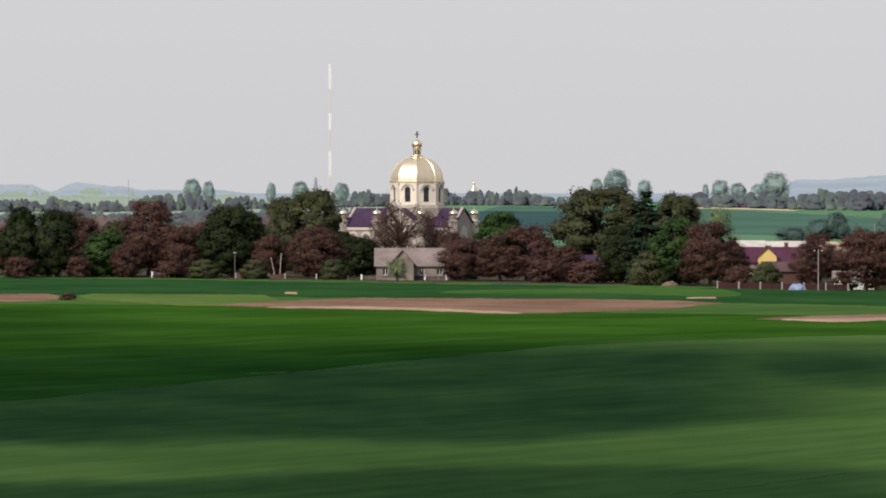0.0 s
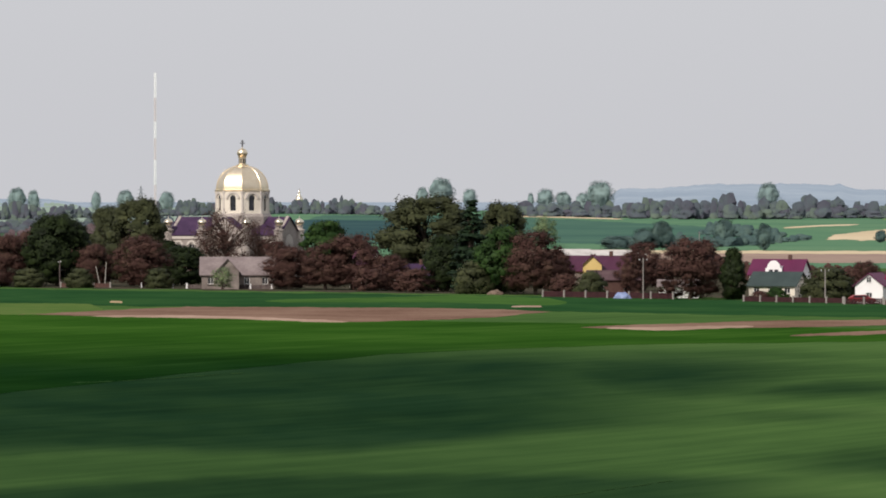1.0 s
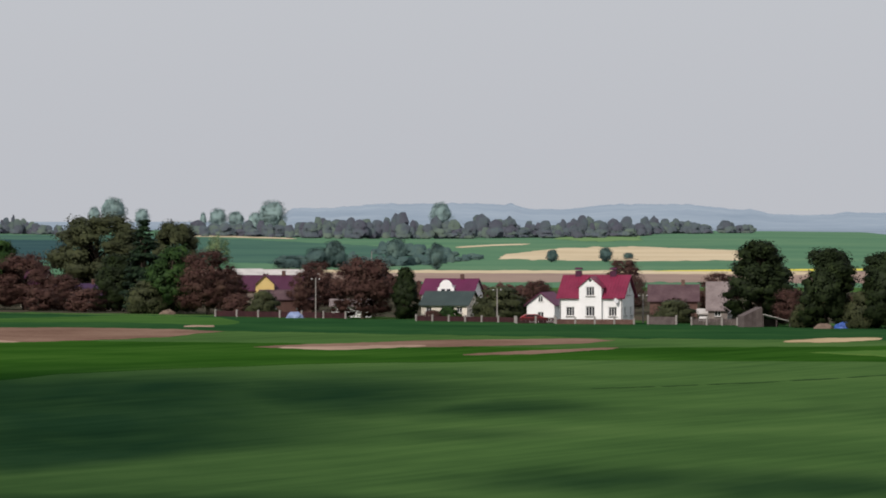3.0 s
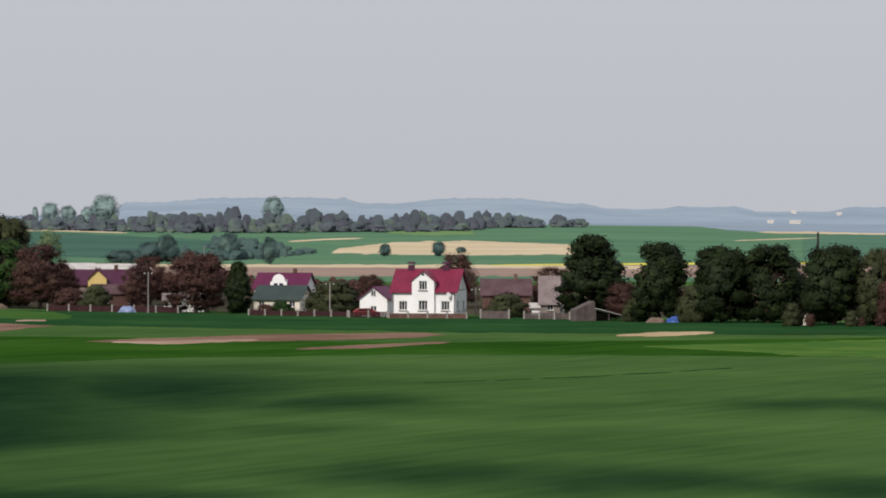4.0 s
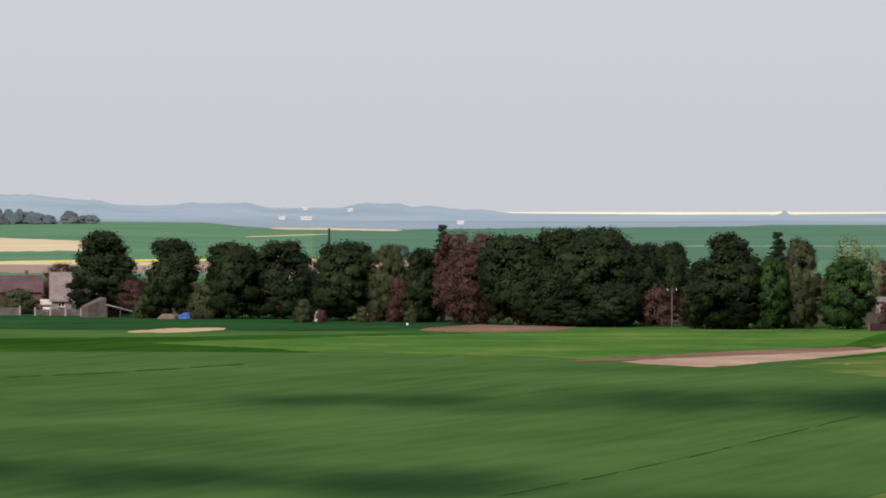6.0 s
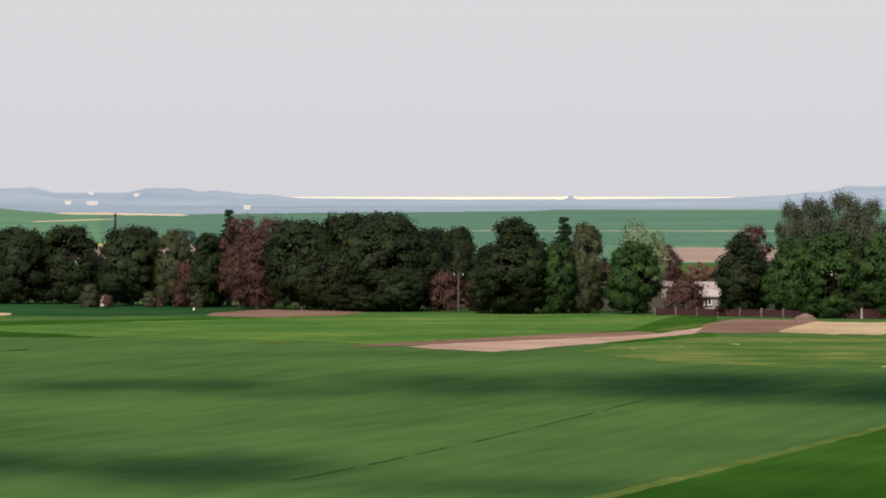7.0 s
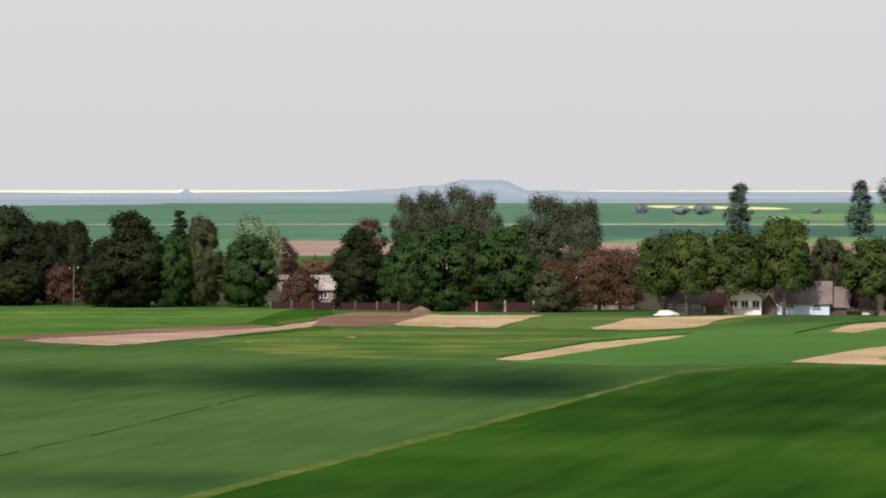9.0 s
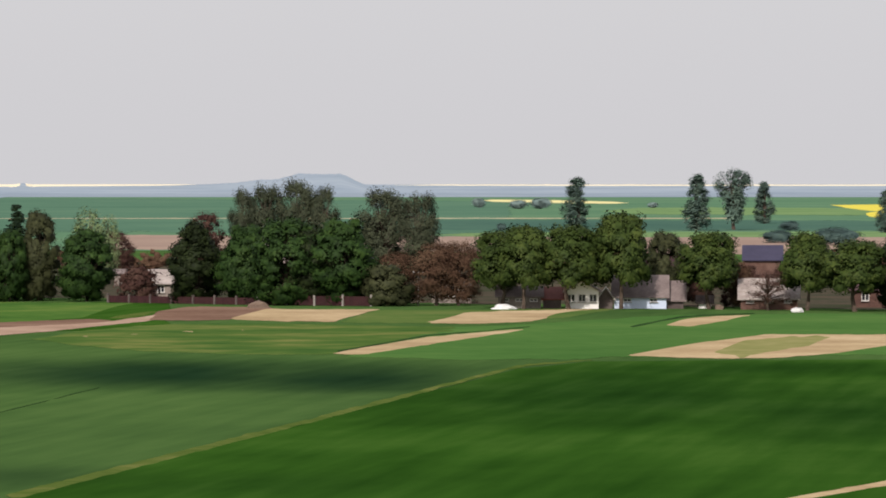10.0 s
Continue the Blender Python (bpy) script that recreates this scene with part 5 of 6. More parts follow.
def church():
    d, u = 1000.0, 738.0
    k = per(d)
    yaw = -math.degrees((u - MID) / F) - 22.5

    def z(v):
        return EYE - (v - LEVEL) * k

    ob = thing("church", spot(u, d, -0.1), yaw, "stone-coloured domed church with gilded dome and plum metal roofs", "church")
    cx = 0.0                                # dome's centre
    x0, x1, f, bk = -13.9, 10.2, -5.5, 5.5
    eave, ridge = z(398), z(368)
    bm = bmesh.new()
    holes = []
    for c in (-11.6, -8.8, -6.4, 6.4, 8.6):
        holes.append((c - 0.55, c + 0.55, 4.2, 7.2))
    wall(bm, x0, x1, f, f + 0.6, 0, eave, holes)
    box(bm, x0, x0 + 0.6, f + 0.6, bk, 0, eave)
    box(bm, x1 - 0.6, x1, f + 0.6, bk, 0, eave)
    box(bm, x0 + 0.6, x1 - 0.6, bk - 0.6, bk, 0, eave)
    for a in (x0 + 0.3, x1 - 0.3):
        g = bmesh.new()
        prism(g, [(f, eave), (bk, eave), (0, ridge + 0.3)], -0.3, 0.3)
        part("gable", g, STONE, ob).matrix_basis = pose(a, 0, 0, 0, 0, 90)
    part("nave_wall", bm, STONE, ob)
    part("nave_roof", gable_roof(bmesh.new(), x0, x1, f, bk, eave, ridge - eave, over=0.35), PURPLE, ob, "plum-coloured metal roof")
    part("cornice", box(bmesh.new(), x0 - 0.3, x1 + 0.3, f - 0.25, f - 0.003, eave - 0.9, eave - 0.35), TRIM, ob)
    for h in holes:
        window(ob, *h, f + 0.3, FRAME, sill=False)
        arch = bmesh.new()
        c = (h[0] + h[1]) / 2
        outer = [(c + 1.0 * math.cos(t * math.pi / 10), h[3] - 0.2 + 1.0 * math.sin(t * math.pi / 10)) for t in range(11)]
        inner = [(c + 0.58 * math.cos(t * math.pi / 10), h[3] - 0.2 + 0.58 * math.sin(t * math.pi / 10)) for t in range(10, -1, -1)]
        prism(arch, outer + inner, f - 0.2, f - 0.004)
        part("window_arch", arch, TRIM, ob)
    # arm of the cross towards the fields, with its gable and portal
    arm = bmesh.new()
    a0, a1, g = cx - 4.8, cx + 4.8, -9.5
    door = (cx - 1.3, cx + 1.3, 0, 4.6)
    rose = (cx - 0.7, cx + 0.7, 6.4, 9.0)
    wall(arm, a0, a1, g, g + 0.6, 0, eave, [door, rose])
    box(arm, a0, a0 + 0.6, g + 0.6, f - 0.003, 0, eave)
    box(arm, a1 - 0.6, a1, g + 0.6, f - 0.003, 0, eave)
    prism(arm, [(a0, eave), (a1, eave), (cx, ridge + 0.2)], g, g + 0.6)
    part("portal_wall", arm, STONE, ob)
    part("portal_roof", gable_roof(bmesh.new(), a0, a1, g, 0, eave, ridge - eave, over=0.3, axis="y"), PURPLE, ob)
    part("door", box(bmesh.new(), door[0], door[1], g + 0.3, g + 0.4, 0, 4.6), DARKIRON, ob)
    window(ob, *rose, g + 0.3, FRAME, sill=False)
    niche = prism(bmesh.new(), [(-2.2, 3.0), (2.2, 3.0), (2.2, 7.0), (1.5, 8.6), (0, 9.3), (-1.5, 8.6), (-2.2, 7.0)], -0.05, 0.0)
    part("niche", niche, TRIM, ob).matrix_basis = pose(x1 + 0.004, 0, 0, 0, 0, 90)
    part("end_window", prism(bmesh.new(), [(-0.6, 4.2), (0.6, 4.2), (0.6, 6.6), (0, 7.2), (-0.6, 6.6)], -0.1, -0.055), GLASS, ob).matrix_basis = pose(x1 + 0.004, 0, 0, 0, 0, 90)
    # octagonal drum
    drum0, drum1 = z(369), z(322)
    turn = math.radians(22.5 + 0)
    dy = 0.0
    r = 5.15
    base = lathe(bmesh.new(), [(r + 0.9, drum0 - 2.5), (r + 0.9, drum0 + 0.3), (r + 0.45, drum0 + 0.9)], 8, (cx, dy), turn)
    part("drum_base", base, STONE, ob)
    tile = r * math.tan(math.radians(22.5))
    for i in range(8):
        face = bmesh.new()
        lo, hi = drum0 + 0.9, drum1
        hw = 0.62
        wall(face, -tile * 0.995, tile * 0.995, -0.45, 0, lo, hi, [(-hw, hw, lo + 0.6, lo + 3.1)])
        m = pose(cx, dy, 0) @ pose(0, 0, 0, 0, 0, 45 * i + 0) @ pose(0, -r * math.cos(math.radians(22.5)) + 0.25, 0)
        fo = part("drum_face", face, CREAM, ob)
        fo.matrix_basis = m
        pane = bmesh.new()
        box(pane, -hw, hw, -0.2, -0.15, lo + 0.6, lo + 3.1)
        part("pane", pane, GLASS, fo)
        arch = bmesh.new()
        outer = [(1.45 * math.cos(t * math.pi / 12), lo + 3.0 + 1.45 * math.sin(t * math.pi / 12)) for t in range(13)]
        inner = [(1.05 * math.cos(t * math.pi / 12), lo + 3.0 + 1.05 * math.sin(t * math.pi / 12)) for t in range(12, -1, -1)]
        prism(arch, outer + inner, -0.7, -0.453)
        part("arch", arch, TRIM, fo)
        shade = bmesh.new()
        prism(shade, [(hw * math.cos(t * math.pi / 12), lo + 3.1 + hw * math.sin(t * math.pi / 12)) for t in range(13)], -0.47, -0.452)
        part("fanlight", shade, GLASS, fo)
        m2 = pose(cx, dy, 0) @ pose(0, 0, 0, 0, 0, 45 * i + 22.5)
        col = lathe(bmesh.new(), [(0.36, lo), (0.36, lo + 0.3), (0.26, lo + 0.4), (0.26, hi - 0.5), (0.38, hi - 0.3), (0.38, hi)], 8)
        part("column", col, TRIM, ob).matrix_basis = m2 @ pose(0, -r - 0.05, 0)
    part("drum_cornice", lathe(bmesh.new(), [(r + 0.15, drum1 - 0.05), (r + 0.45, drum1 + 0.12), (r + 0.45, drum1 + 0.35), (r + 0.05, drum1 + 0.5)], 8, (cx, dy), turn), GOLD, ob)
    # gilded dome in eight gores
    top = z(277)
    prof = []
    for i in range(17):
        t = i / 16 * math.pi / 2 * 0.93
        prof.append(((r + 0.1) * math.cos(t) ** 0.86, drum1 + 0.4 + (top - drum1 - 0.4) * math.sin(t) / math.sin(math.pi / 2 * 0.93)))
    dome = part("dome", lathe(bmesh.new(), prof, 8, (cx, dy), turn), GOLD, ob, "gilded eight-sided dome")
    for i in range(8):
        rib = bmesh.new()
        a = turn + i * math.pi / 4
        for (r0, z0), (r1, z1) in zip(prof, prof[1:]):
            tube(rib, (cx + r0 * math.cos(a), dy + r0 * math.sin(a), z0), (cx + r1 * math.cos(a), dy + r1 * math.sin(a), z1), 0.09, 0.09, 5)
        part("rib", rib, GOLD, dome)
    lant = z(263)
    part("lantern", lathe(bmesh.new(), [(1.25, top - 0.2), (1.25, top + 0.25), (0.75, top + 0.4), (0.72, lant), (0.95, lant + 0.1), (0.95, lant + 0.25)], 8, (cx, dy), turn), GOLD, ob)
    # dark plates painted for the shade inside the lantern's openings
    for i in range(8):
        part("dark_lantern_plate", box(bmesh.new(), -0.16, 0.16, -0.72, -0.64, top + 0.55, lant - 0.15), DARKIRON, ob).matrix_basis = pose(cx, dy, 0, 0, 0, 45 * i)
    ball = [(0.05, lant + 0.2)] + [(1.08 * math.sin(t * math.pi / 10), lant + 1.0 - 0.95 * math.cos(t * math.pi / 10)) for t in range(2, 10)] + [(0.12, lant + 2.05), (0.08, lant + 2.4)]
    part("cupola", lathe(bmesh.new(), ball, 14, (cx, dy)), GOLD, ob, smooth_faces=True)
    cross = bmesh.new()
    box(cross, cx - 0.09, cx + 0.09, dy - 0.09, dy + 0.09, lant + 2.2, z(231))
    box(cross, cx - 0.55, cx + 0.55, dy - 0.07, dy + 0.07, z(231) - 0.75, z(231) - 0.6)
    box(cross, cx - 0.3, cx + 0.3, dy - 0.07, dy + 0.07, z(231) - 0.38, z(231) - 0.26)
    part("cross", cross, DARKIRON, ob)
    # corner turrets with small cupolas
    for x, y1 in ((x0, f), (x0, bk), (x1, f), (x1, bk), (a0, g), (a1, g)):
        body = lathe(bmesh.new(), [(0.95, 0), (0.95, z(392)), (1.15, z(391)), (1.15, z(389)), (0.7, z(388.5)), (0.7, z(384)), (0.95, z(383.5)), (0.95, z(382.5))], 8, (x, y1), turn)
        turret = part("turret", body, STONE if y1 < bk else TRIM, ob)
        h = z(383)
        cup = [(0.1, h)] + [(0.92 * math.sin(t * math.pi / 10), h + 0.75 - 0.72 * math.cos(t * math.pi / 10)) for t in range(2, 10)] + [(0.06, h + 1.6), (0.04, h + 2.1)]
        part("cupola", lathe(bmesh.new(), cup, 12, (x, y1)), SILVER, turret, "pale gilded cupola", True)


def mast():
    d, u = 1700.0, 587.0
    k = per(d)
    foot = spot(u - 3, d)
    ob = thing("radio_mast", foot, 0, "tall thin lattice mast painted in red and white bands", "mast")
    cuts = [0, 340, 312, 268, 230, 200, 158, 114]
    zs = [0] + [EYE - (v - LEVEL) * k - foot.z for v in cuts[1:]]
    for i, (a, b) in enumerate(zip(zs, zs[1:])):
        bm = bmesh.new()
        white = i % 2 == 0 and i > 0
        r = 0.34
        for j in range(3):
            c = j * 2.0944
            tube(bm, (r * math.cos(c), r * math.sin(c), a), (r * math.cos(c), r * math.sin(c), b), 0.13, 0.13, 5)
        n = max(2, int((b - a) / 1.2))
        for q in range(n):
            for j in range(3):
                c, e = j * 2.0944, (j + 1) * 2.0944
                tube(bm, (r * math.cos(c), r * math.sin(c), a + (b - a) * q / n), (r * math.cos(e), r * math.sin(e), a + (b - a) * (q + 1) / n), 0.05, 0.05, 3)
        part("section", bm, MASTWHITE if white else MASTRED, ob, "white band" if white else "red band")


def pylon():
    """A small lattice pylon far off."""
    d, u = 3000.0, 559.0
    foot = spot(u, d)
    top = EYE - (314 - LEVEL) * per(d) - foot.z
    ob = thing("lattice_pylon", foot, 20, "distant grey lattice power pylon", "pylon")
    for x in (-1, 1):
        for y in (-1, 1):
            part("leg", tube(bmesh.new(), (1.9 * x, 1.9 * y, 0), (0.25 * x, 0.25 * y, top), 0.16, 0.1, 4), PYLON, ob)
    brace = bmesh.new()
    for q in range(7):
        a, b = q / 7, (q + 1) / 7
        ra, rb = 1.9 - 1.65 * a, 1.9 - 1.65 * b
        for s in (-1, 1):
            tube(brace, (-s * ra, -ra, a * top), (s * rb, -rb, b * top), 0.09, 0.09, 3)
            tube(brace, (-s * ra, ra, a * top), (s * rb, rb, b * top), 0.09, 0.09, 3)
    part("bracing", brace, PYLON, ob)
    for k, w in ((0.72, 2.6), (0.86, 1.8)):
        part("crossarm", box(bmesh.new(), -w, w, -0.12, 0.12, k * top, k * top + 0.3), PYLON, ob)


def far_church():
    d, u = 3500.0, 838.5
    k = per(d)
    foot = spot(u, d)
    ob = thing("far_church", foot, 0, "distant white church with a bright gilded dome", "church")
    h = EYE - (341 - LEVEL) * k - foot.z
    part("drum", lathe(bmesh.new(), [(2.6, 0), (2.6, h)], 8), WHITE, ob)
    part("dome", lathe(bmesh.new(), [(2.8, h), (2.9, h + 1.2), (2.2, h + 3.2), (1.0, h + 4.6), (0.7, h + 5.6), (1.0, h + 6.3), (0.5, h + 7.2), (0.15, h + 9)], 12), SILVER, ob, "bright gilded dome", True)


def pole(u, v, top, label="weathered concrete power pole", arm=False, lean=0.0, material=None, name="power_pole", r=0.11):
    d = reach(u, v)
    ob = thing(name, spot(u, d, -0.05), 0, label, "pole", "poles along the village")
    h = (v - top) * per(d)
    part("shaft", tube(bmesh.new(), (0, 0, -0.2), (lean, 0, h), r, r * 0.75, 8), material or CONCRETE, ob)
    if arm:
        bm = box(bmesh.new(), lean - 0.7, lean + 0.7, -0.06, 0.06, h - 0.45, h - 0.33)
        part("crossarm", bm, DARKIRON, ob)
    for i in (-1, 1) if name == "power_pole" else ():
        part("insulator", lathe(bmesh.new(), [(0.05, h - 0.3), (0.08, h - 0.2), (0.04, h - 0.1)], 6, (lean + i * (0.6 if arm else 0.2), -0.1)), CARWHITE, ob)
    return ob


def fence(u0, v0, u1, v1, high, material, label, posts=None, gap=2.5, boards=True, name="fence"):
    """A fence or low wall from one bearing to another: separate posts and boards or slabs."""
    p, q = spot(u0, reach(u0, v0)), spot(u1, reach(u1, v1))
    run = (q - p).length
    ob = thing(name, p, math.degrees(math.atan2(q.y - p.y, q.x - p.x)), label, "fence")
    n = max(1, int(run / gap))
    step = run / n
    post = bmesh.new()
    box(post, -0.13, 0.13, -0.13, 0.13, -0.3, high + 0.25)
    first = part("post", post, posts or CONCRETE, ob)
    board = box(bmesh.new(), -0.11, 0.11, -0.03, 0.03, 0.05, high)
    slab_bm = box(bmesh.new(), 0.16, step - 0.16, -0.06, 0.06, 0.0, high)
    piece = part("board" if boards else "panel", board if boards else slab_bm, material, ob)
    for i in range(n + 1):
        if i:
            c = first.copy()
            scene.collection.objects.link(c)
            c.matrix_basis = pose(i * step, 0, 0)
        if i < n:
            m = int((step - 0.3) / 0.26) if boards else 1
            for j in range(m):
                if boards:
                    x = i * step + 0.15 + (j + 0.5) * (step - 0.3) / m
                else:
                    x = i * step
                if i == 0 and j == 0:
                    piece.matrix_basis = pose(x, 0, 0)
                    continue
                c = piece.copy()
                scene.collection.objects.link(c)
                c.matrix_basis = pose(x, 0, 0)
    return ob


def car(u, v, material, label, turn=0.0, van=False):
    d = reach(u, v)
    ob = thing("car", spot(u, d), -math.degrees((u - MID) / F) + turn, label, "car")
    bm = bmesh.new()
    h = 1.9 if van else 1.42
    line = [(-2.1, 0.35), (2.1, 0.35), (2.15, 0.7), (1.95, 0.92), (1.1, 1.0), (0.45, h), (-1.3, h), (-1.9, 1.0), (-2.15, 0.9)]
    prism(bm, line, -0.82, 0.82)
    bmesh.ops.bevel(bm, geom=bm.edges[:], offset=0.07, segments=2, affect="EDGES")
    body = part("body", bm, material, ob)
    glass = bmesh.new()
    for y in (-0.835, 0.823):
        prism(glass, [(-1.55, 1.02), (0.92, 1.02), (0.4, h - 0.1), (-1.2, h - 0.1)], y, y + 0.012)
    part("side_window", glass, GLASS, body)
    for x in (-1.35, 1.35):
        for y in (-0.86, 0.64):
            wheel = part("wheel", lathe(bmesh.new(), [(0.2, 0), (0.33, 0.02), (0.33, 0.2), (0.2, 0.22)], 14), TYRE, ob)
            wheel.matrix_basis = pose(x, y, 0.33, -90, 0, 0)
            part("rim", lathe(bmesh.new(), [(0.19, -0.01), (0.19, 0.1)], 10), CONCRETE, wheel)
    for y in (-0.6, 0.6):
        part("headlight", box(bmesh.new(), 2.08, 2.17, y - 0.15, y + 0.15, 0.68, 0.82), FRAME, ob)
    return ob


def scroll_house():
    """A house whose dormer wears a curved white gable."""
    ob = simple_house(1679, 505, 92, 2.9, 5.4, WHITE, PLUMRED, "white house with a maroon metal roof and a curved gable", d=880, windows=2, deep=8, turn=-14)
    half = [(1.5, 2.6), (1.5, 3.9), (1.2, 4.05), (1.08, 4.6), (0.72, 5.05), (0.35, 5.25), (0.0, 5.32)]
    outline = [(-1.5, 2.6)] + half + [(-x, z) for x, z in half[-2:0:-1]]
    gable = part("scroll_gable", prism(bmesh.new(), outline, -0.75, -0.45), WHITE, ob, "curved white gable")
    part("dormer", box(bmesh.new(), -1.1, 1.1, -0.45, 3.0, 2.9, 4.3), WHITE, ob)
    for x in (-0.5, 0.5):
        part("pane", box(bmesh.new(), x - 0.35, x + 0.35, -0.79, -0.754, 2.95, 3.7), GLASS, gable)
    return ob


def shed():
    u, v = 2236.0, 529.0
    d = reach(u, v)
    ob = thing("shed", spot(u, d), -math.degrees((u - MID) / F) + 20, "grey board shed with a sloping tin lean-to", "shed")
    bm = prism(bmesh.new(), [(-2.9, 0), (0.0, 0), (0.0, 3.0), (-2.9, 1.7)], 0, 2.6)
    part("wall", bm, WOOD, ob)
    for i in range(12):
        x = -2.8 + i * 0.24
        part("board", box(bmesh.new(), x, x + 0.2, -0.05, -0.004, 0.05, 1.72 + (x + 2.9) * 0.44), WOOD, ob)
    roof = bmesh.new()
    slab(roof, [(0.05, -0.4, 1.9), (4.6, -0.4, 0.75), (4.6, 2.8, 0.75), (0.05, 2.8, 1.9)], 0.1)
    part("lean_to_roof", roof, PALEROOF, ob, "pale tin sheet")
    for x, h in ((0.2, 1.85), (2.3, 1.3), (4.4, 0.8)):
        part("post", tube(bmesh.new(), (x, 0, 0), (x, 0, h), 0.07, 0.07, 6), WOOD, ob)
    part("back", box(bmesh.new(), 0.1, 3.4, 2.3, 2.4, 0, 1.1), WOOD, ob)


def heap(name, u, v, wide, high, material, label, category, seed=0, deep=2.0):
    """A lumpy pile."""
    d = reach(u, v)
    k = per(d) * wide / 2
    bm = bmesh.new()
    bmesh.ops.create_icosphere(bm, subdivisions=3, radius=1)
    for p in bm.verts:
        n = 1 + 0.28 * noise.noise(p.co * 1.7 + Vector((seed, 0, 0)))
        p.co = Vector((p.co.x * k * n, p.co.y * deep / 2 * n, max(-0.05, p.co.z) * high * n))
    ob = part(name, bm, material)
    ob.matrix_world = Matrix.Translation(spot(u, d))
    return tagged(ob, label, category)


def village():
    church()
    mast()
    far_church()
    pylon()
    white_house()
    simple_house(1845, 521, 50, 2.9, 4.6, WHITE, PLUMRED, "small white annexe with a plum metal roof", axis="y", deep=8, turn=-14, windows=1, chimney=False, win_h=0.8)
    simple_house(730, 496, 128, 2.7, 5.6, GREYWALL, SLATE, "low old house with a grey fibre-cement roof", windows=4, deep=9, chimney=False)
    simple_house(712, 496.5, 40, 3.2, 5.4, GREYWALL, SLATE, "gabled porch of the old house with a white window", axis="y", deep=4, windows=0, chimney=False, category="porch")
    simple_house(1033, 499, 105, 2.6, 4.6, GREYWALL, PURPLE, "low house with a dull plum roof among bushes", windows=3)
    simple_house(1325, 500, 50, 5.2, 6.3, WHITE, PALEROOF, "long pale-roofed farm building", d=960, windows=2, deep=9, chimney=False)
    simple_house(1395, 500, 90, 2.6, 4.0, BRICK, BROWNROOF, "low brick outbuilding in the gardens", d=835, windows=2, chimney=False)
    simple_house(1385, 470, 130, 3.4, 4.4, WHITE, PALEROOF, "long low white barn beyond gardens", d=1130, windows=3, chimney=False)
    simple_house(1510, 512, 70, 1.9, 2.9, WHITE, SLATE, "white outbuilding under a tree", windows=2, chimney=False)
    simple_house(2080, 510, 84, 3.0, 5.4, BRICK, BROWNROOF, "brown house with a dull reddish roof", d=800, windows=2, deep=8)
    simple_house(2158, 512, 34, 2.2, 6.2, GREYWALL, SLATE, "old house with a steep pale slate roof", d=775, windows=1, deep=7, chimney=False)
    simple_house(2155, 519, 60, 1.3, 1.9, WHITE, PALEROOF, "low white outbuilding with a dark door", windows=1, chimney=False, deep=4, category="outbuilding")
    simple_house(2390, 528, 22, 2.2, 3.2, CREAM, PALEROOF, "small cream hut between the trees", windows=0, chimney=False, deep=3, category="hut")
    # upright boards added to give the white patches between the trunks
    for u0, u1, h in ((2600, 2612, 1.5), (2696, 2713, 1.35), (2752, 2768, 1.3)):
        fence(u0, 536.2, u1, 536.4, h, CREAM, "pale boards standing in for white patches glimpsed under the trees", posts=WOOD, gap=0.9)
    simple_house(3222, 512, 46, 2.2, 2.9, WHITE, PALEROOF, "low white shed behind the hedge", d=790, windows=1, chimney=False, deep=5)
    simple_house(3678, 545, 36, 2.2, 3.9, GREYWALL, MOTTLED, "cottage with a weathered pale roof", windows=1, chimney=False)
    simple_house(3900, 545, 130, 3.2, 7.2, CREAM, SLATE, "large house hidden behind chestnut trees", d=690, windows=4, deep=8)
    simple_house(4192, 553, 70, 2.2, 5.2, GREYWALL, SLATE, "old cottage with a grey roof", axis="y", windows=1, chimney=False)
    simple_house(4560, 540, 100, 3.2, 4.6, BRICK, MAROON, "long barn with a maroon roof", d=760, windows=0)
    simple_house(4945, 560, 90, 2.4, 4.6, BRICK, BROWNROOF, "brick cottage among trees", windows=2)
    for u, d, w in ((2590, 4050, 19), (2547, 4060, 10), (2588, 4420, 8), (2668, 4300, 9), (2863, 3700, 11)):
        simple_house(u, 0, w, 1.6, 2.8, CREAM, PALEROOF, "pale house far off among hazy woods", d=d, windows=0, chimney=False, deep=6)
    simple_house(1362, 500, 112, 3.9, 6.3, GREYWALL, MAROON, "house with a dark maroon roof and pale window posts", d=850, windows=4, deep=9, turn=-8)
    simple_house(1357, 500, 33, 5.0, 6.5, YELLOW, MAROON, "yellow plastered gable of the maroon-roofed house", d=846, axis="y", deep=4, windows=0, chimney=False, category="gable")
    simple_house(1674, 513, 84, 2.2, 4.25, CREAM, GREENROOF, "cream house with a dark green metal roof", windows=3, deep=8, turn=-15, chimney=False)
    scroll_house()
    simple_house(3605, 530, 18, 2.0, 2.5, GREYWALL, SLATE, "small shed behind the gardens", d=760, windows=0, chimney=False, deep=4, category="shed")
    simple_house(4312, 562, 76, 1.6, 2.7, GREYWALL, SLATE, "grey farm shed with dark openings", windows=3, chimney=False, deep=5, category="shed")
    simple_house(4370, 562, 32, 1.3, 2.6, WOOD, REDROOF, "open barn with a rusty red roof", windows=0, chimney=False, deep=5, category="barn")
    simple_house(4423, 562.6, 58, 2.3, 3.5, WHITE, SLATE, "whitewashed farmhouse gable with dark windows", axis="y", windows=3, deep=8, win_h=1.0)
    simple_house(4465, 562.3, 24, 1.5, 2.6, WOOD, PALEROOF, "grey board shed with a pale gable", axis="y", windows=0, chimney=False, deep=5, category="shed")
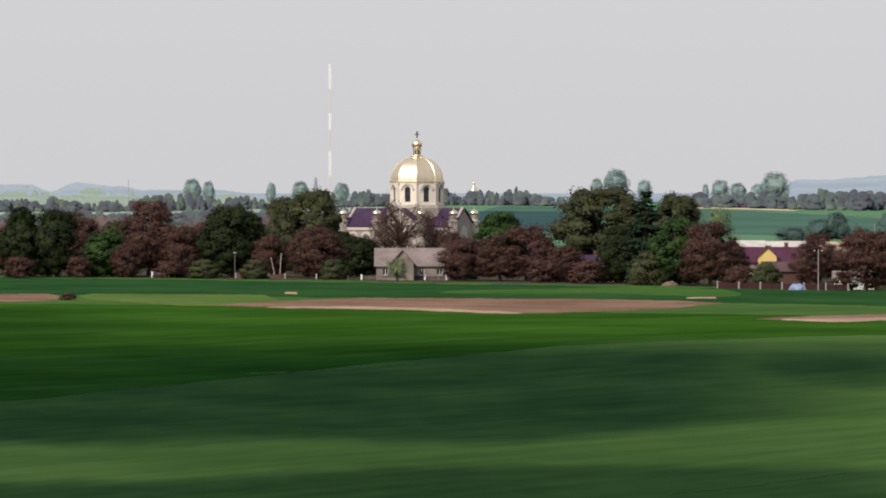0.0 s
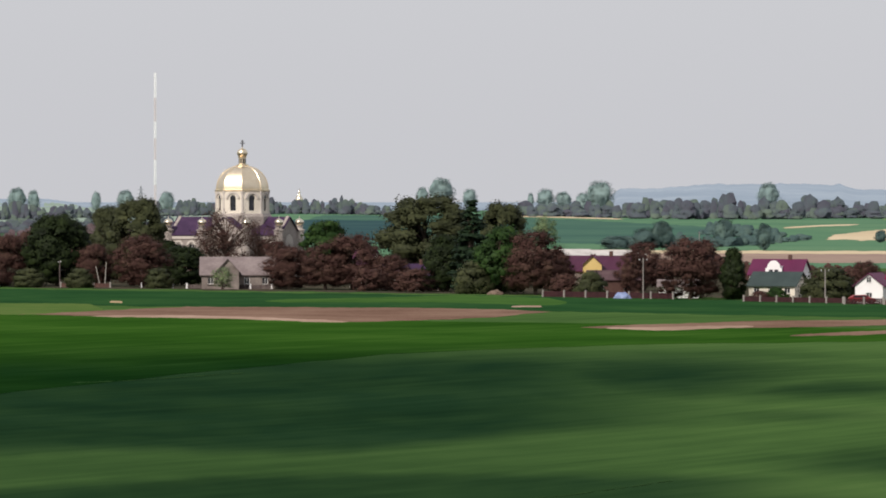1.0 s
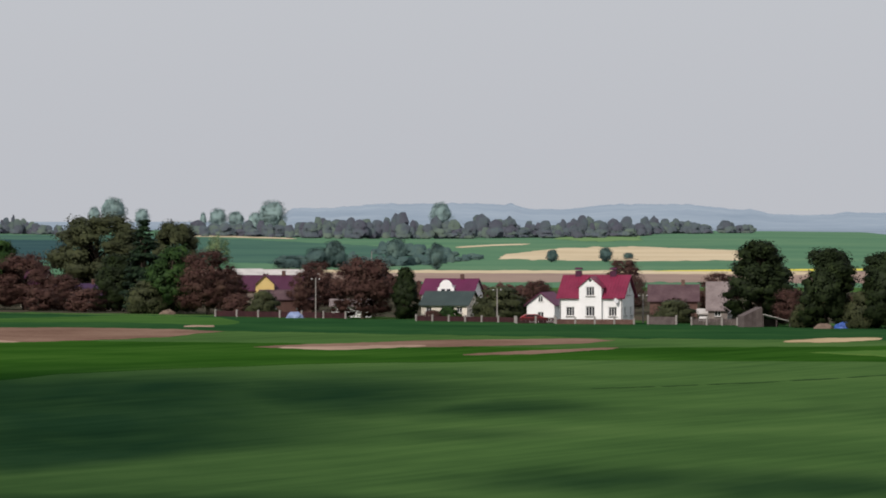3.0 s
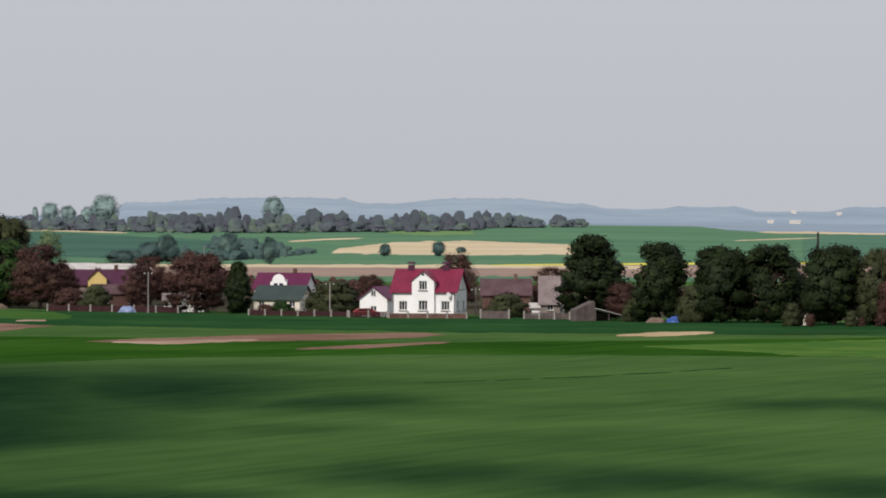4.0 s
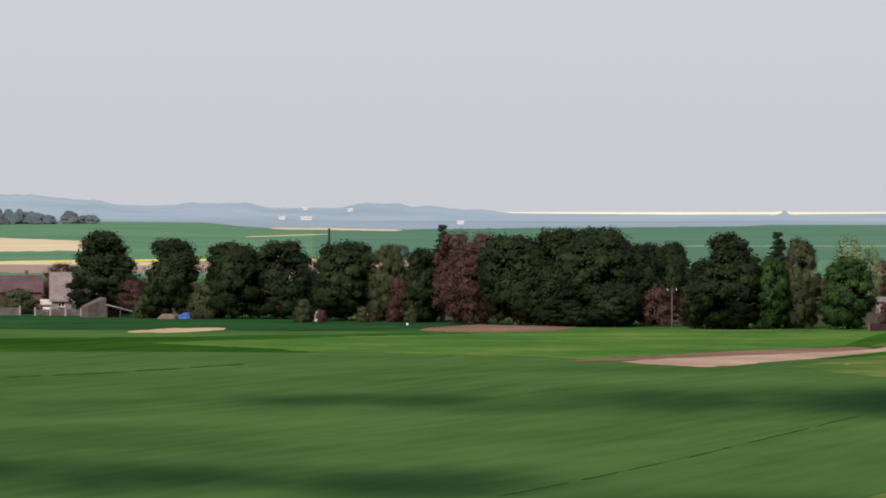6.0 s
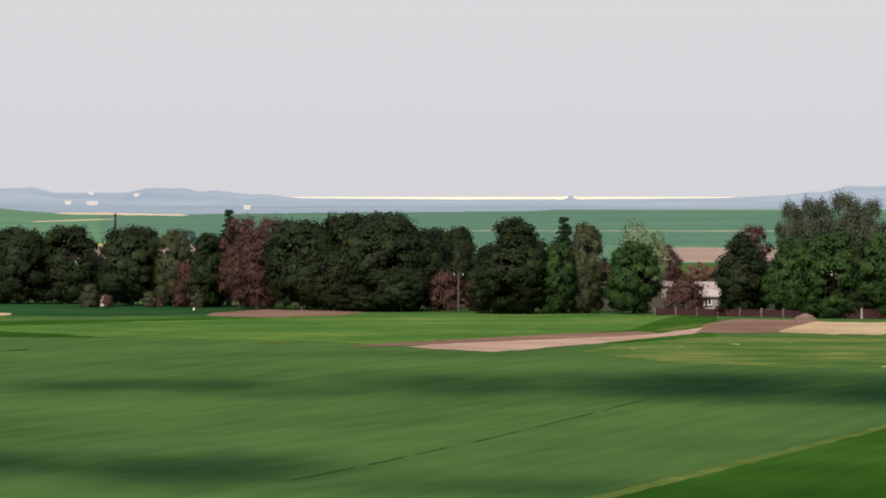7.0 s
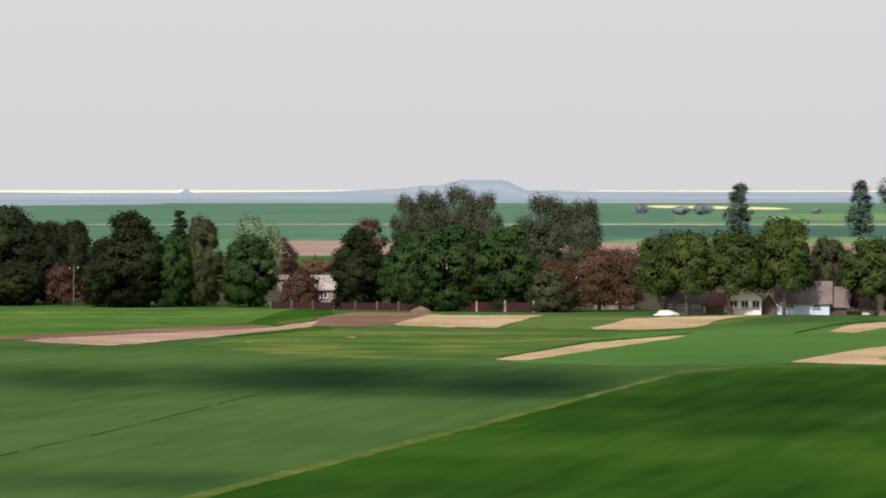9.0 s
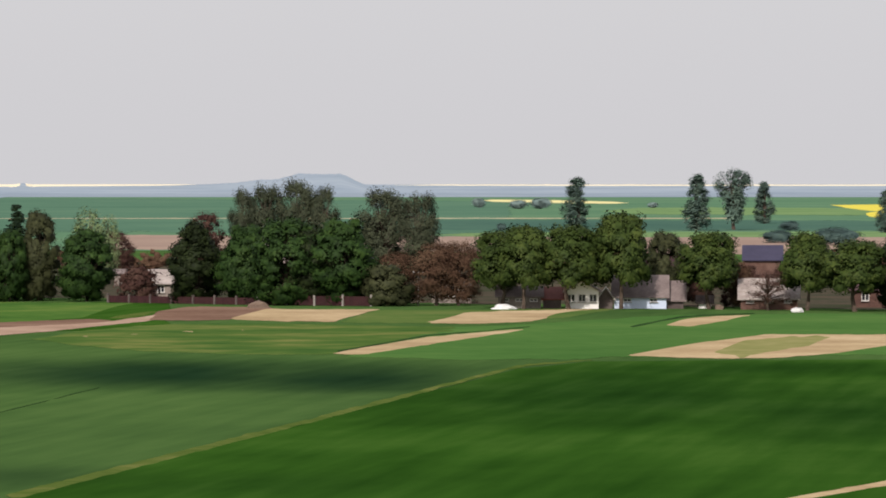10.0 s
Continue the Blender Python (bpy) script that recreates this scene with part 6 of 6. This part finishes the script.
    simple_house(4526, 562.4, 92, 1.65, 4.1, PALEBLUE, SLATE, "low cottage with pale blue walls and a steep roof", windows=2, deep=7, win_h=0.8, chimney=False)
    simple_house(4587, 562.4, 30, 1.2, 3.4, WOOD, SLATE, "brown wooden barn beside the cottage", windows=0, chimney=False, deep=7, category="barn")
    simple_house(4640, 562, 22, 0.9, 1.6, WHITE, WOOD, "small white kennel with a board roof", windows=0, chimney=False, deep=2, category="kennel")
    simple_house(4742, 545, 64, 4.4, 6.4, BRICK, NAVY, "house with a dark blue roof", d=740, windows=0, deep=9, chimney=False)
    simple_house(4753, 564, 100, 1.5, 3.8, BRICK, MOTTLED, "brick cottage with a weathered pale roof", windows=3, deep=8, chimney=False, win_h=0.7)
    simple_house(944, 440, 36, 4.0, 6.6, CREAM, MAROON, "cream house with a maroon roof behind the orchard", d=905, windows=1, deep=8, turn=-20)
    shed()
    heap("tarpaulin", 2382, 531, 44, 1.0, TARP, "blue tarpaulin over a heap", "tarpaulin", 3)
    heap("rubble_heap", 2345, 531.5, 34, 0.8, HAY, "heap of boards and rubble", "heap", 5)
    heap("tarpaulin", 1411, 513, 34, 1.0, PALETARP, "pale blue tarpaulin over a heap", "tarpaulin", 8)
    heap("soil_heap", 1186, 506, 28, 0.75, HAY, "small heap of hay by the field", "heap", 11)
    # rounded mound added in place of a boxy, cart-like object
    heap("brown_mound", 3851, 562, 38, 0.95, HAY, "brown mound standing in for a boxy brown object", "heap", 13)
    heap("stone_heap", 4803, 568, 24, 0.6, CARWHITE, "pale heap of stones on the grass", "heap", 17)
    heap("sand_heap", 4665, 563.4, 16, 0.6, HAY, "sandy heap beside the barn", "heap", 19)
    car(1833, 522.5, CARRED, "dark red parked car at the fence", 8)
    heap("tarpaulin", 4284, 563.4, 44, 0.6, CARWHITE, "pale tarpaulin over a low heap", "tarpaulin", 23)
    for u, v, top in ((1447, 514, 441), (1768, 520, 460), (4133, 557, 494), (2026, 522, 470)):
        pole(u, v, top, arm=True)
    pole(416, 492, 445, "dark wooden power pole", material=WOOD)
    pole(3237, 547, 476, "dark wooden power pole", arm=True, material=WOOD)
    pole(2630.5, 505, 371, "tall dark iron flue", material=DARKIRON, name="flue", r=0.24)
    pole(228, 400, 318, "distant thin pole above the trees", name="distant_pole")
    pole(4088, 557, 500, "leaning pale post by the hedge", lean=-0.6)
    pole(1546, 440, 395, "thin distant pole on the slope", name="distant_pole", r=0.1)
    fence(1802, 522.8, 1870, 522.8, 0.9, REDWOOD, "maroon board fence beside the annexe")
    fence(1872, 523.6, 2010, 524.6, 0.75, BRICK, "low brick fence with pale concrete posts", boards=False, gap=2.9)
    fence(2035, 524.4, 2085, 524.8, 1.2, WOOD, "grey panel fence by the gardens", boards=False)
    fence(2112, 525.4, 2220, 526.6, 1.0, WOOD, "grey board fence with pale rail")
    fence(3585, 551.5, 3850, 556, 0.95, REDWOOD, "maroon board fence with pale posts", posts=WOOD, gap=3.2)
    fence(3850, 556.2, 4050, 558.5, 1.25, REDWOOD, "dull maroon board fence under trees", gap=3.2)
    fence(640, 495.3, 790, 496.5, 0.7, WOOD, "low grey fence with whitewashed posts", posts=WHITE, gap=3.5)
    fence(270, 491.2, 350, 492, 0.9, WOOD, "low board fence with whitewashed posts", posts=WHITE, gap=3.5)
    fence(1270, 510.4, 1500, 514.5, 0.95, REDWOOD, "dark maroon board fence along the gardens", gap=4.0)
    fence(1625, 518.4, 1800, 521.6, 0.8, REDWOOD, "maroon board fence with pale posts", gap=3.0)
    fence(418, 492.6, 505, 493.4, 0.75, BRICK, "low brown brick wall under the trees", boards=False, gap=3.0, name="garden_wall")
    simple_house(95, 489.5, 24, 1.5, 2.4, WHITE, SLATE, "small white hut glimpsed under the trees", windows=1, chimney=False, deep=3, category="hut", win_h=0.6)
    simple_house(222, 489.5, 26, 1.9, 2.9, CREAM, SLATE, "cream shed behind the fruit trees", d=925, windows=1, chimney=False, deep=3, category="shed", win_h=0.6)
    simple_house(185, 470, 60, 3.6, 5.0, WHITE, PALEROOF, "white house almost hidden by trees", d=960, windows=2, chimney=False, deep=6)
    for u, v, top, lean in ((488, 493, 455, -0.9), (495, 493, 448, 0.3), (4070, 557.5, 500, 0.5)):
        pole(u, v, top, "pale dead tree stem by the hedge", lean=lean, material=BIRCH, name="dead_stem", r=0.09)
    for u, v, h in ((560, 493.6, 0.9), (598, 494.5, 1.0), (615, 494.8, 0.9), (2769, 543, 0.4)):
        pole(u, v, v - h / per(reach(u, v)), "short whitewashed post by the field", material=WHITE, name="post", r=0.16)


village()
